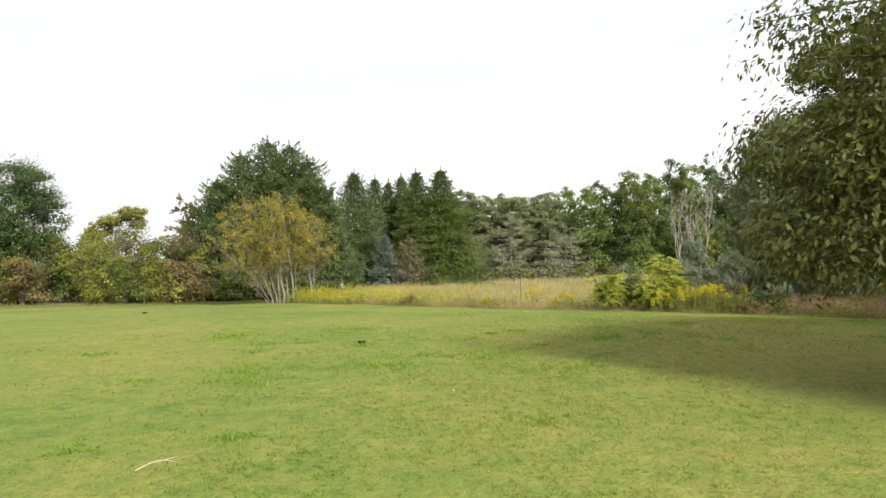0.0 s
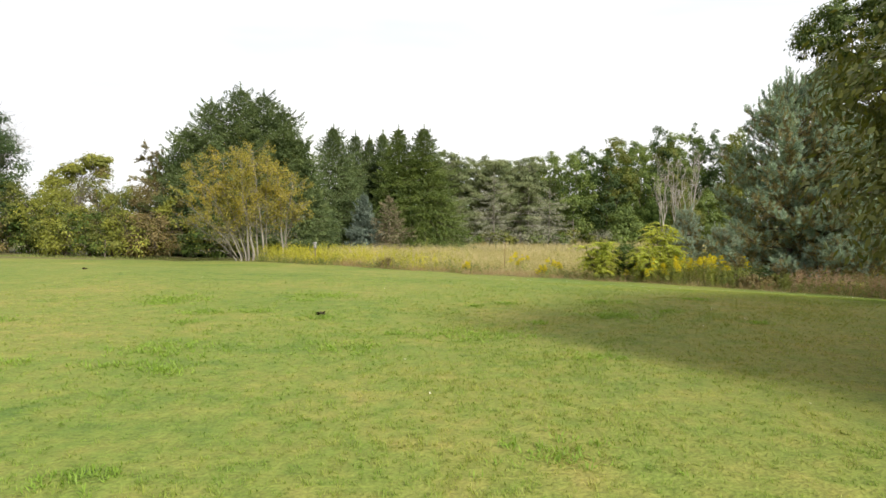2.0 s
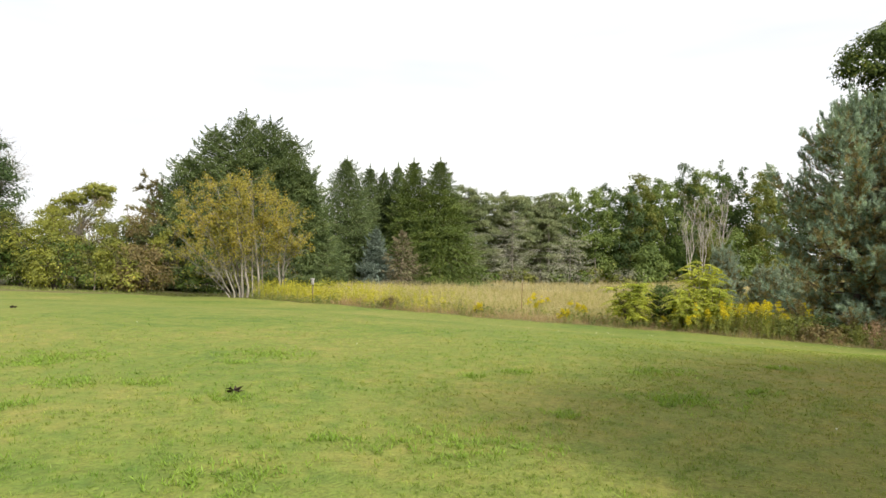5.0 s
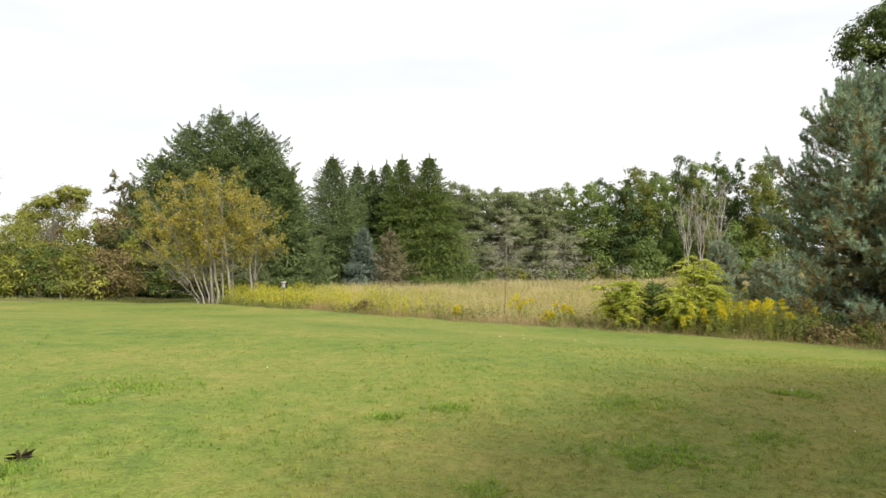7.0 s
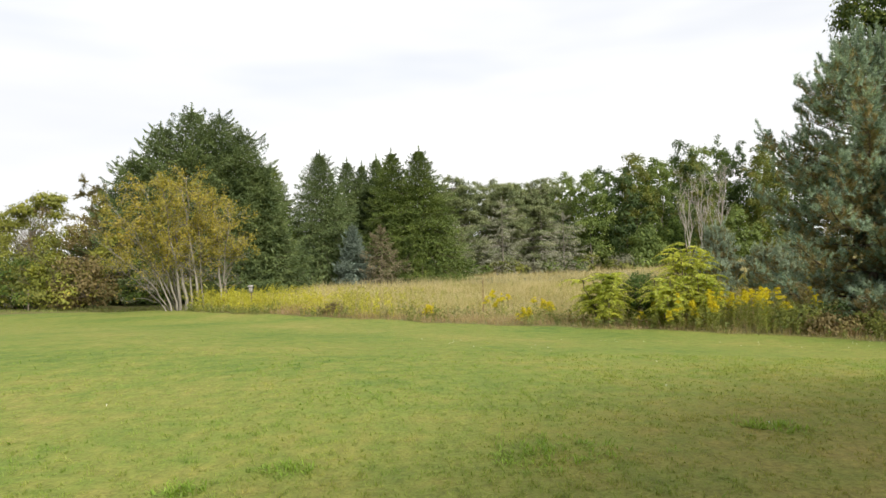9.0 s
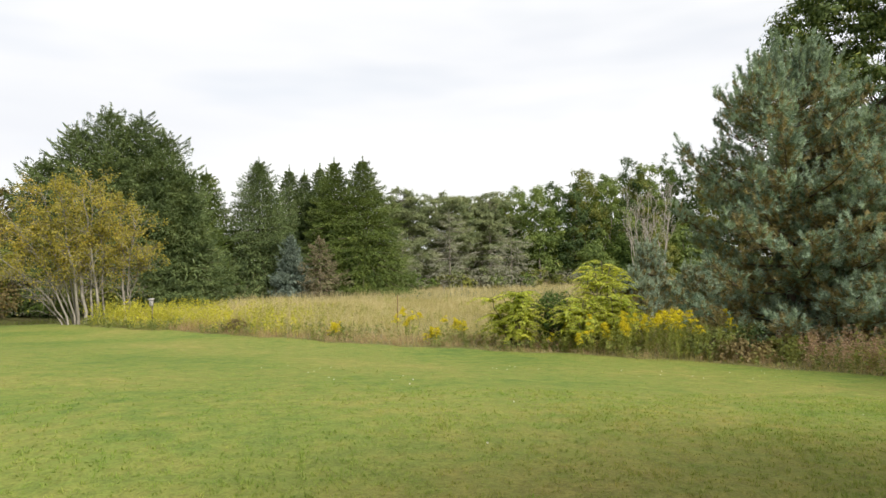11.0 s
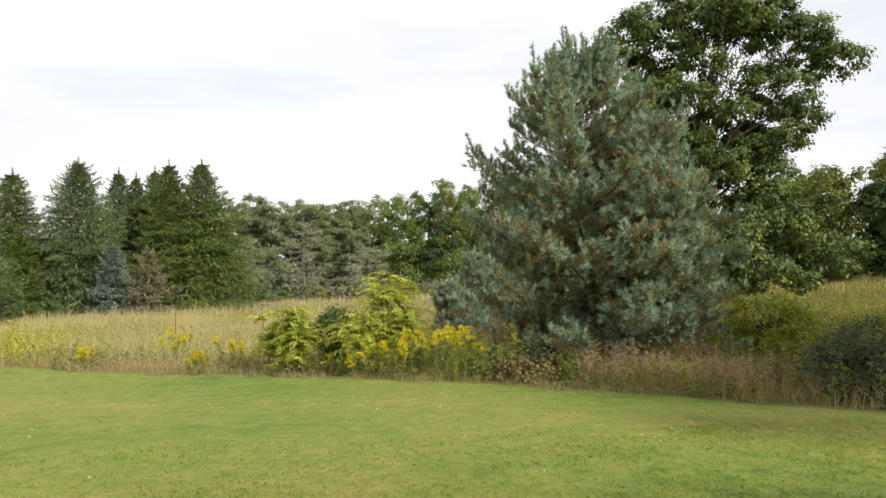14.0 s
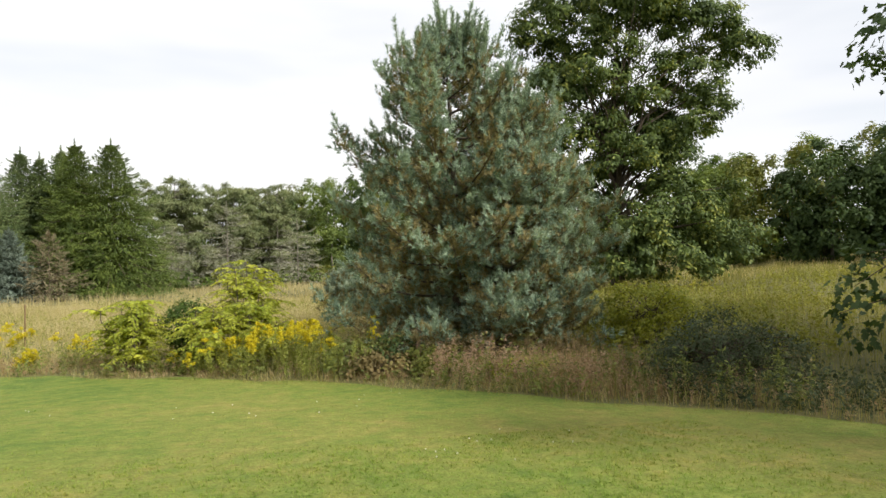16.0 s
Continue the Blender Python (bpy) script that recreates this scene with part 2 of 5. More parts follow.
M_RUSSET = leaf_material("russet_weeds", (0.22, 0.152, 0.080), (0.43, 0.305, 0.185), (0.55, 0.42, 0.29), 1.0, 0.35, 0.8, 0.8)
M_ROSE = leaf_material("rose_brown_seed_heads", (0.25, 0.165, 0.105), (0.45, 0.315, 0.225), (0.52, 0.40, 0.31), 1.0, 0.35, 0.8, 0.8)
M_WEED = leaf_material("weeds_green", (0.100, 0.135, 0.036), (0.26, 0.285, 0.080), (0.40, 0.33, 0.15), 1.2, 0.35, 0.6)
M_WEED_LAWN = leaf_material("lawn_weeds", (0.15, 0.245, 0.034), (0.27, 0.385, 0.062), None, 1.5, 0.45, 0.5)
M_POST = rough_material("weathered_wood", (0.10, 0.082, 0.062), (0.22, 0.185, 0.145), 8, 0.5, 0.01, stretch=(1, 1, 0.2))
M_RUST = rough_material("rusty_iron", (0.10, 0.045, 0.025), (0.24, 0.12, 0.07), 20, 0.3, 0.004, 0.8)
M_WHITE = rough_material("weathered_white_paint", (0.24, 0.225, 0.21), (0.42, 0.40, 0.375), 10, 0.2, 0.004, 0.6)
M_HOLE = rough_material("dark_hole", (0.01, 0.01, 0.01), (0.02, 0.02, 0.02), 10, 0.1, 0.002)
M_DRYLEAF = rough_material("dry_leaf", (0.020, 0.016, 0.010), (0.06, 0.042, 0.025), 12, 0.4, 0.01)
M_TWIG = rough_material("bleached_twig", (0.45, 0.41, 0.33), (0.65, 0.60, 0.50), 12, 0.3, 0.004)
M_CLOVER = leaf_material("clover_flowers", (0.60, 0.60, 0.52), (0.82, 0.82, 0.76), None, 4.0, 0.2, 0.7)
M_VINE = leaf_material("vine_leaves", (0.120, 0.142, 0.026), (0.325, 0.330, 0.056), (0.46, 0.38, 0.072), 0.6, 0.38, 0.55, 0.84)
M_MEADOW_OLIVE = leaf_material("meadow_olive", (0.092, 0.102, 0.022), (0.225, 0.215, 0.046), (0.31, 0.25, 0.06), 0.3, 0.35, 0.7, 0.82)
M_SUMAC = leaf_material("sumac_leaves", (0.230, 0.290, 0.036), (0.520, 0.530, 0.080), (0.66, 0.50, 0.06), 1.0, 0.45, 0.5, 0.86)
M_DEADWOOD = leaf_material("dead_twigs", (0.15, 0.152, 0.110), (0.33, 0.325, 0.245), (0.20, 0.24, 0.11), 0.8, 0.1, 0.9)
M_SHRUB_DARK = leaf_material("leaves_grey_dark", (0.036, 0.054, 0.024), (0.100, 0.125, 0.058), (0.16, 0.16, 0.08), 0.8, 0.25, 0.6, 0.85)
M_HICKORY = leaf_material("leaves_hickory", (0.030, 0.057, 0.017), (0.118, 0.162, 0.040), (0.26, 0.285, 0.062), 0.45, 0.28, 0.6, 0.70)
M_PINE_YOUNG = leaf_material("pine_needles_young", (0.115, 0.165, 0.120), (0.370, 0.440, 0.330), (0.50, 0.53, 0.42), 2.6, 0.25, 0.6, 0.85)
M_SCRUB_PINE = leaf_material("pine_needles_scrub", (0.090, 0.088, 0.032), (0.25, 0.205, 0.080), (0.13, 0.165, 0.06), 0.6, 0.3, 0.7)
M_CHERRY = leaf_material("leaves_cherry", (0.048, 0.062, 0.015), (0.150, 0.152, 0.034), (0.25, 0.20, 0.055), 0.4, 0.3, 0.55, 0.82)


# ---- mesh tools ----
def rng_of(seed):
    return np.random.default_rng(seed)


def mesh_of(name, chunks, materials):
    """One mesh out of chunks (verts, faces, material index); the faces of a chunk are all of one size."""
    mesh = bpy.data.meshes.new(name)
    base, vs, loops, totals, mats = 0, [], [], [], []
    for v, f, k in chunks:
        if not len(f):
            continue
        vs.append(np.asarray(v, np.float32))
        loops.append((np.asarray(f, np.int64) + base).ravel())
        totals.append(np.full(len(f), f.shape[1], np.int32))
        mats.append(np.full(len(f), k, np.int32))
        base += len(v)
    v, loop, total, mat = np.concatenate(vs), np.concatenate(loops), np.concatenate(totals), np.concatenate(mats)
    mesh.vertices.add(len(v))
    mesh.vertices.foreach_set("co", v.ravel())
    mesh.loops.add(len(loop))
    mesh.loops.foreach_set("vertex_index", loop.astype(np.int32))
    mesh.polygons.add(len(total))
    mesh.polygons.foreach_set("loop_start", np.concatenate(([0], np.cumsum(total)[:-1])).astype(np.int32))
    mesh.polygons.foreach_set("loop_total", total)
    for m in materials:
        mesh.materials.append(m)
    mesh.polygons.foreach_set("material_index", mat)
    mesh.update(calc_edges=True)
    return mesh


def unit(a):
    return a / np.maximum(np.linalg.norm(a, axis=-1, keepdims=True), 1e-9)


def across(a, rng, level=0.5):
    """Unit vectors square to a: random, drawn towards the horizontal by level."""
    r = rng.normal(size=a.shape)
    flat = np.cross(a, np.array([0.0, 0.0, 1.0])) + 1e-6
    s = np.cross(a, r)
    return unit(unit(s) * (1 - level) + unit(flat) * level * np.sign(rng.normal(size=(len(a), 1))))


def leaf_quads(p, a, length, width, rng, level=0.4, fold=0.18, k=0):
    """Pointed, folded leaves from p along the unit vectors a."""
    n = len(p)
    length, width = np.broadcast_to(length, n)[:, None], np.broadcast_to(width, n)[:, None]
    s = across(a, rng, level)
    up = np.cross(s, a)
    mid = p + a * length * 0.45 + up * width * fold
    v = np.stack([p, mid + s * width * 0.5, p + a * length, mid - s * width * 0.5], 1).reshape(-1, 3)
    return v, np.arange(4 * n).reshape(-1, 4), k


def in_plane(nrm, drag, rng):
    """Unit vectors square to nrm: random, drawn along drag."""
    r = rng.normal(size=nrm.shape) + drag
    return unit(r - (r * nrm).sum(-1, keepdims=True) * nrm)


def facing_leaves(p, nrm, drag, length, width, rng, k=0):
    """Pointed leaves whose upper sides face along nrm, a little folded, tips hanging."""
    a = in_plane(nrm, drag, rng)
    s = np.cross(nrm, a)
    length, width = np.broadcast_to(length, len(p))[:, None], np.broadcast_to(width, len(p))[:, None]
    mid = p + a * length * 0.45
    dip = nrm * width * 0.16
    v = np.stack([p, mid + s * width * 0.5 - dip, p + a * length - nrm * length * 0.12, mid - s * width * 0.5 - dip], 1).reshape(-1, 3)
    return [(v, np.arange(4 * len(p)).reshape(-1, 4), k)]


def lobed_leaves(p, nrm, drag, length, width, rng, k=0):
    """Oak leaves: one outline with three lobes a side, facing along nrm."""
    a = in_plane(nrm, drag, rng)
    s = np.cross(nrm, a)
    along = np.array([0.0, 0.26, 0.36, 0.54, 0.68, 1.0, 0.68, 0.54, 0.36, 0.26])
    side = np.array([0.03, 0.38, 0.18, 0.50, 0.20, 0.0, -0.20, -0.50, -0.18, -0.38])
    v = p[:, None] + a[:, None] * along[None, :, None] * length[:, None, None] + s[:, None] * side[None, :, None] * width[:, None, None]
    v = v - nrm[:, None] * (np.abs(side) * 0.2)[None, :, None] * width[:, None, None]
    m = len(along)
    return [(v.reshape(-1, 3), np.arange(m * len(p)).reshape(-1, m), k)]


def needles(p, a, length, width, rng, level=0.3, k=0):
    """Slim triangles from p along the unit vectors a."""
    n = len(p)
    length, width = np.broadcast_to(length, n)[:, None], np.broadcast_to(width, n)[:, None]
    s = across(a, rng, level)
    v = np.stack([p - s * width * 0.5, p + s * width * 0.5, p + a * length], 1).reshape(-1, 3)
    return v, np.arange(3 * n).reshape(-1, 3), k


def facing_needles(p, a, nrm, length, width, k=0):
    """Slim triangles from p along the unit vectors a, their flat sides turned towards nrm."""
    n = len(p)
    length, width = np.broadcast_to(length, n)[:, None], np.broadcast_to(width, n)[:, None]
    s = unit(np.cross(a, nrm) + 1e-6)
    v = np.stack([p - s * width * 0.5, p + s * width * 0.5, p + a * length], 1).reshape(-1, 3)
    return v, np.arange(3 * n).reshape(-1, 3), k


def stalks(p, a, length, width, bend, rng, k=0):
    """Grass stalks of two pieces, the upper one bent over by bend (vectors)."""
    n = len(p)
    length, width = np.broadcast_to(length, n)[:, None], np.broadcast_to(width, n)[:, None]
    s = across(a, rng, 0.9)
    mid = p + a * length * 0.55
    tip = p + a * length + bend * length
    v = np.stack([p - s * width * 0.5, p + s * width * 0.5, mid + s * width * 0.4, mid - s * width * 0.4, tip], 1).reshape(-1, 3)
    i = np.arange(n)[:, None] * 5
    quads = np.concatenate([i, i + 1, i + 2, i + 3], 1)
    tris = np.concatenate([i + 3, i + 2, i + 4], 1)
    return [(v, quads, k), (v, tris, k)]


def tube(points, radii, sides=6, k=0):
    """A tapering round limb along points."""
    p = np.asarray(points, float)
    r = np.asarray(radii, float)
    d = unit(np.gradient(p, axis=0))
    ref = np.where(np.abs(d[:, 2:3]) > 0.9, np.array([[1.0, 0, 0]]), np.array([[0, 0, 1.0]]))
    u = unit(np.cross(d, ref))
    w = np.cross(d, u)
    ang = np.linspace(0, 2 * np.pi, sides, endpoint=False)
    ring = p[:, None] + r[:, None, None] * (np.cos(ang)[None, :, None] * u[:, None] + np.sin(ang)[None, :, None] * w[:, None])
    n = len(p)
    i = (np.arange(n - 1)[:, None] * sides + np.arange(sides)[None]).ravel()
    j = (np.arange(n - 1)[:, None] * sides + (np.arange(sides)[None] + 1) % sides).ravel()
    return ring.reshape(-1, 3), np.stack([i, j, j + sides, i + sides], 1), k


def limb(a, b, r0, r1, rng, sag=0.0, wander=0.06, steps=6, sides=5, k=0):
    """A limb from a to b, bowed upwards by sag times its length, with a little wander."""
    a, b = np.asarray(a, float), np.asarray(b, float)
    t = np.linspace(0, 1, steps)[:, None]
    length = np.linalg.norm(b - a)
    p = a + (b - a) * t
    p[:, 2] += sag * length * np.sin(np.pi * t[:, 0])
    p[1:-1] += rng.normal(size=(steps - 2, 3)) * wander * length / steps ** 0.5
    return tube(p, r0 + (r1 - r0) * t[:, 0] ** 0.8, sides, k)


def thing(name, place, label, category, group="", kind=""):
    ob = new(name)
    ob.empty_display_size = 0.2
    ob.matrix_basis = pose(*place)
    return tagged(ob, label, category, group, kind)


def part(name, chunks, materials, parent, label=""):
    ob = new(name, mesh_of(name, chunks, materials if isinstance(materials, (list, tuple)) else [materials]))
    ob.parent = parent
    return tagged(ob, label)


# ---- the lie of the land ----
def height(x, y):
    """Flat lawn that falls to the meadow's edge, a meadow that sinks away ahead and climbs to the right."""
    q = np.clip((y + 0.55 * np.where(x > -4, x, -4 + 0.25 * (x + 4)) - 18.0) / 16.0, 0, 1)
    fall = -0.95 * q * q * (3 - 2 * q)
    far = np.clip(y + 0.3 * x - 36, 0, 90)
    rise = 0.036 * np.clip(x - 20, 0, 120) * np.clip((y - 15) / 25, 0, 1)
    dip = -0.27 * np.clip((y - 36) / 10, 0, 1) * np.clip((-x - 7) / 9, 0, 1)
    return fall - 0.02 * far + rise + dip + 0.02 * np.sin(x * 0.9) * np.cos(y * 0.7)


EDGE = [(-400, 60), (-60, 53), (-34, 48.6), (-28, 48.2), (-23, 47.4), (-17.5, 46.2), (-13.5, 44.4), (-11, 42.4), (-8.5, 39.6), (-6.2, 37.9), (-4.2, 36.9),
        (-2, 35.3), (1.3, 33.1), (4.2, 30.9), (6.8, 29.6), (9, 28.4), (10.7, 27.4), (12.2, 26.4), (13.6, 24.9), (15.2, 23.3), (16.4, 21.9), (17.4, 20.6), (18.1, 19.7),
        (22, 14), (40, -10), (400, -300)]
EX, EY = np.array([e[0] for e in EDGE], float), np.array([e[1] for e in EDGE], float)


def edge_y(x):
    """The line where the mown lawn ends."""
    return np.interp(x, EX, EY) + 0.16 * np.sin(x * 2.3) + 0.10 * np.sin(x * 5.1 + 1)


def at(x, y, up=0.0):
    return (x, y, float(height(np.float64(x), np.float64(y))) + up)


def graded(lo, hi, a, b, fine, grow):
    mid = list(np.arange(a, b + fine / 2, fine))
    step, v, right = fine, b, []
    while v < hi:
        step *= grow
        v += step
        right.append(min(v, hi))
    step, v, left = fine, a, []
    while v > lo:
        step *= grow
        v -= step
        left.append(max(v, lo))
    return np.array(left[::-1] + mid + right)


V0 = 32.0
gx, gy = graded(-1500, 1500, -30, 40, 0.5, 1.25), graded(-600, 2500, -4, 60, 0.5, 1.25)
GX, GY = np.meshgrid(gx, gy)
GY = GY + (np.clip(edge_y(GX), 14, 46) + 0.1 - V0) * np.exp(-((GY - V0) / 26.0) ** 2)
GV = np.stack([GX.ravel(), GY.ravel(), height(GX.ravel(), GY.ravel())], 1)
nx = len(gx)
gi = (np.arange(len(gy) - 1)[:, None] * nx + np.arange(nx - 1)[None]).ravel()
GF = np.stack([gi, gi + 1, gi + nx + 1, gi + nx], 1)
is_lawn = gi // nx < int(np.argmin(np.abs(gy - V0)))
ground = new("ground", mesh_of("ground", [(GV, GF[is_lawn], 0), (GV, GF[~is_lawn], 1)], [M_TURF, M_SOIL]))
tagged(ground, "mown lawn sloping to a dry meadow", "ground", kind="structure")


# ---- plants: the makers ----
def shell(n, rng, inner=0.45, bottom=-0.9):
    """Points in a unit ball, thicker towards its skin and thinner below."""
    d = unit(rng.normal(size=(3 * n, 3)))
    d = d[d[:, 2] > bottom][:n]
    return d * (inner + (1 - inner) * rng.random((len(d), 1)) ** 0.6)


def broadleaf(name, place, label, blobs, leaf, leaves, bark, trunk_r, seed, clump=0.5, per=60, size=0.14, slim=0.5, stems=1, spread=0.4, feet=2.2, lobed=False, boughs=0, bough=1.2, fine=None,
              droop=0.25, twigs=0.5, group="", category="tree", fork=0.35, bare=0, flat=0.66, bare_r=0.03):
    """A leafy tree or shrub: blobs are (x, y, z, rx, ry, rz, fullness) about its base; leaves: the number of clumps."""
    rng = rng_of(seed)
    tree = thing(name, place, label, category, group)
    vol = np.array([(b[3] * b[4] * b[5]) ** 0.67 * (b[6] if len(b) > 6 else 1.0) for b in blobs])
    share = np.maximum(1, (leaves * vol / vol.sum()).astype(int))
    centres, blob_of = [], []
    for b, n in zip(blobs, share):
        full = b[6] if len(b) > 6 else 1.0
        b = b[:6]
        if boughs:
            nm = max(3, round(boughs * full * (b[3] * b[4] * b[5]) ** 0.67 / vol.sum()))
            mass = shell(nm, rng, 0.55) * (1 - 0.5 * bough / np.array(b[3:]).clip(bough))
            each = max(3, n // nm)
            up = unit(rng.normal(size=(nm, each, 3)) + 0.7 * unit(mass)[:, None] + np.array([0, 0, 0.45]))
            s = mass[:, None] + up * (0.55 + 0.45 * rng.random((nm, each, 1))) * (0.7 + 0.6 * rng.random((nm, 1, 1))) * bough * np.array([1, 1, min(1.0, flat + 0.06)]) / np.array(b[3:])
            s = s.reshape(-1, 3)
        else:
            s = shell(n, rng)
        centres.append(np.array(b[:3]) + s * np.array(b[3:]))
        blob_of += [b] * len(s)
    c = np.concatenate(centres)
    mid_b = np.array([b[:3] for b in blob_of])
    keep = c[:, 2] > 0.1
    c, mid_b = c[keep], mid_b[keep]
    # leaves in flattened tufts about each clump
    n = len(c) * per
    out = unit(c - mid_b + np.array([0, 0, 0.3]))
    spreads = clump * (0.6 + 0.8 * rng.random((len(c), 1, 1)))
    way = unit(rng.normal(size=(len(c), per, 3)))
    off = way * (0.25 + 1.05 * rng.random((len(c), per, 1)) ** 0.8) * np.array([1, 1, flat]) * spreads
    p = (c[:, None] + off).reshape(-1, 3)
    nrm = unit(way.reshape(-1, 3) * 0.8 + np.repeat(out, per, 0) * 0.45 + np.array([0, 0, 0.55]) + rng.normal(size=(n, 3)) * 0.36)
    drag = np.repeat(out, per, 0) * 0.8 - np.array([0, 0, 0.6 + 2.0 * droop])
    ok = p[:, 2] > 0.03
    p, nrm, drag = p[ok], nrm[ok], drag[ok]
    size_n = size * (0.6 + 0.8 * rng.random(len(p)))
    if fine:
        size_n = size_n * np.where(p[:, 0] < fine[0], fine[1], 1.0)
    chunks = (lobed_leaves if lobed else facing_leaves)(p, nrm, drag, size_n, size_n * slim, rng)
    part("crown", chunks, leaf, tree)
    # trunk, stems and limbs
    wood = []
    top = max(b[2] for b in blobs)
    ends = []
    for i in range(stems):
        ang = 2 * np.pi * i / stems + rng.random()
        lean = spread * (0.4 + 0.6 * rng.random()) if stems > 1 else 0.05
        foot = np.array([math.cos(ang), math.sin(ang), 0]) * (trunk_r * feet * (0.3 + 0.9 * rng.random()) if stems > 1 else 0)
        tip = foot + np.array([math.cos(ang) * lean * top, math.sin(ang) * lean * top, top * (0.85 + 0.2 * rng.random())])
        t = np.linspace(0, 1, 9)[:, None]
        pts = foot + (tip - foot) * t ** np.array([[1.25, 1.25, 1.0]])
        pts[1:-1] += rng.normal(size=(7, 3)) * np.array([1, 1, 0]) * top * 0.012
        rad = trunk_r * (1 - 0.85 * t[:, 0]) * (1 + 0.5 * np.exp(-t[:, 0] * 18))
        pts[0, 2] = -0.25
        wood.append(tube(pts, rad, 8))
        ends.append((pts, rad))
    pick = rng.permutation(len(c))[: max(6, int(len(c) * twigs))]
    for i in pick:
        pts, rad = ends[rng.integers(len(ends))]
        z = c[i, 2] * (0.45 + 0.25 * rng.random())
        f = np.clip(np.interp(max(z, fork * top * 0.6), pts[:, 2], np.arange(9)), 1, 7.5)
        j = int(f)
        start = pts[j] + (pts[j + 1] - pts[j]) * (f - j)
        r0 = max(0.012, rad[j] * 0.38)
        wood.append(limb(start, c[i], r0, 0.006, rng, 0.06, 0.08, 6, 4))
    for i in range(bare):
        b = blobs[rng.integers(len(blobs))][:6]
        d = unit(rng.normal(size=3) * np.array([1, 1, 0.4]) + np.array([0, 0, 0.5]))
        s = np.array(b[:3]) * 0.9
        e = np.array(b[:3]) + d * np.array(b[3:]) * 1.15
        wood.append(limb(s, e, bare_r, bare_r * 0.3, rng, 0.03, 0.1, 6, 4))
        for _ in range(3):
            q = s + (e - s) * (0.5 + 0.5 * rng.random())
            wood.append(limb(q, q + unit(d + rng.normal(size=3) * 0.6) * 0.7, bare_r * 0.5, bare_r * 0.2, rng, 0, 0.1, 4, 3))
    part("trunk", wood, bark, tree)
    return tree


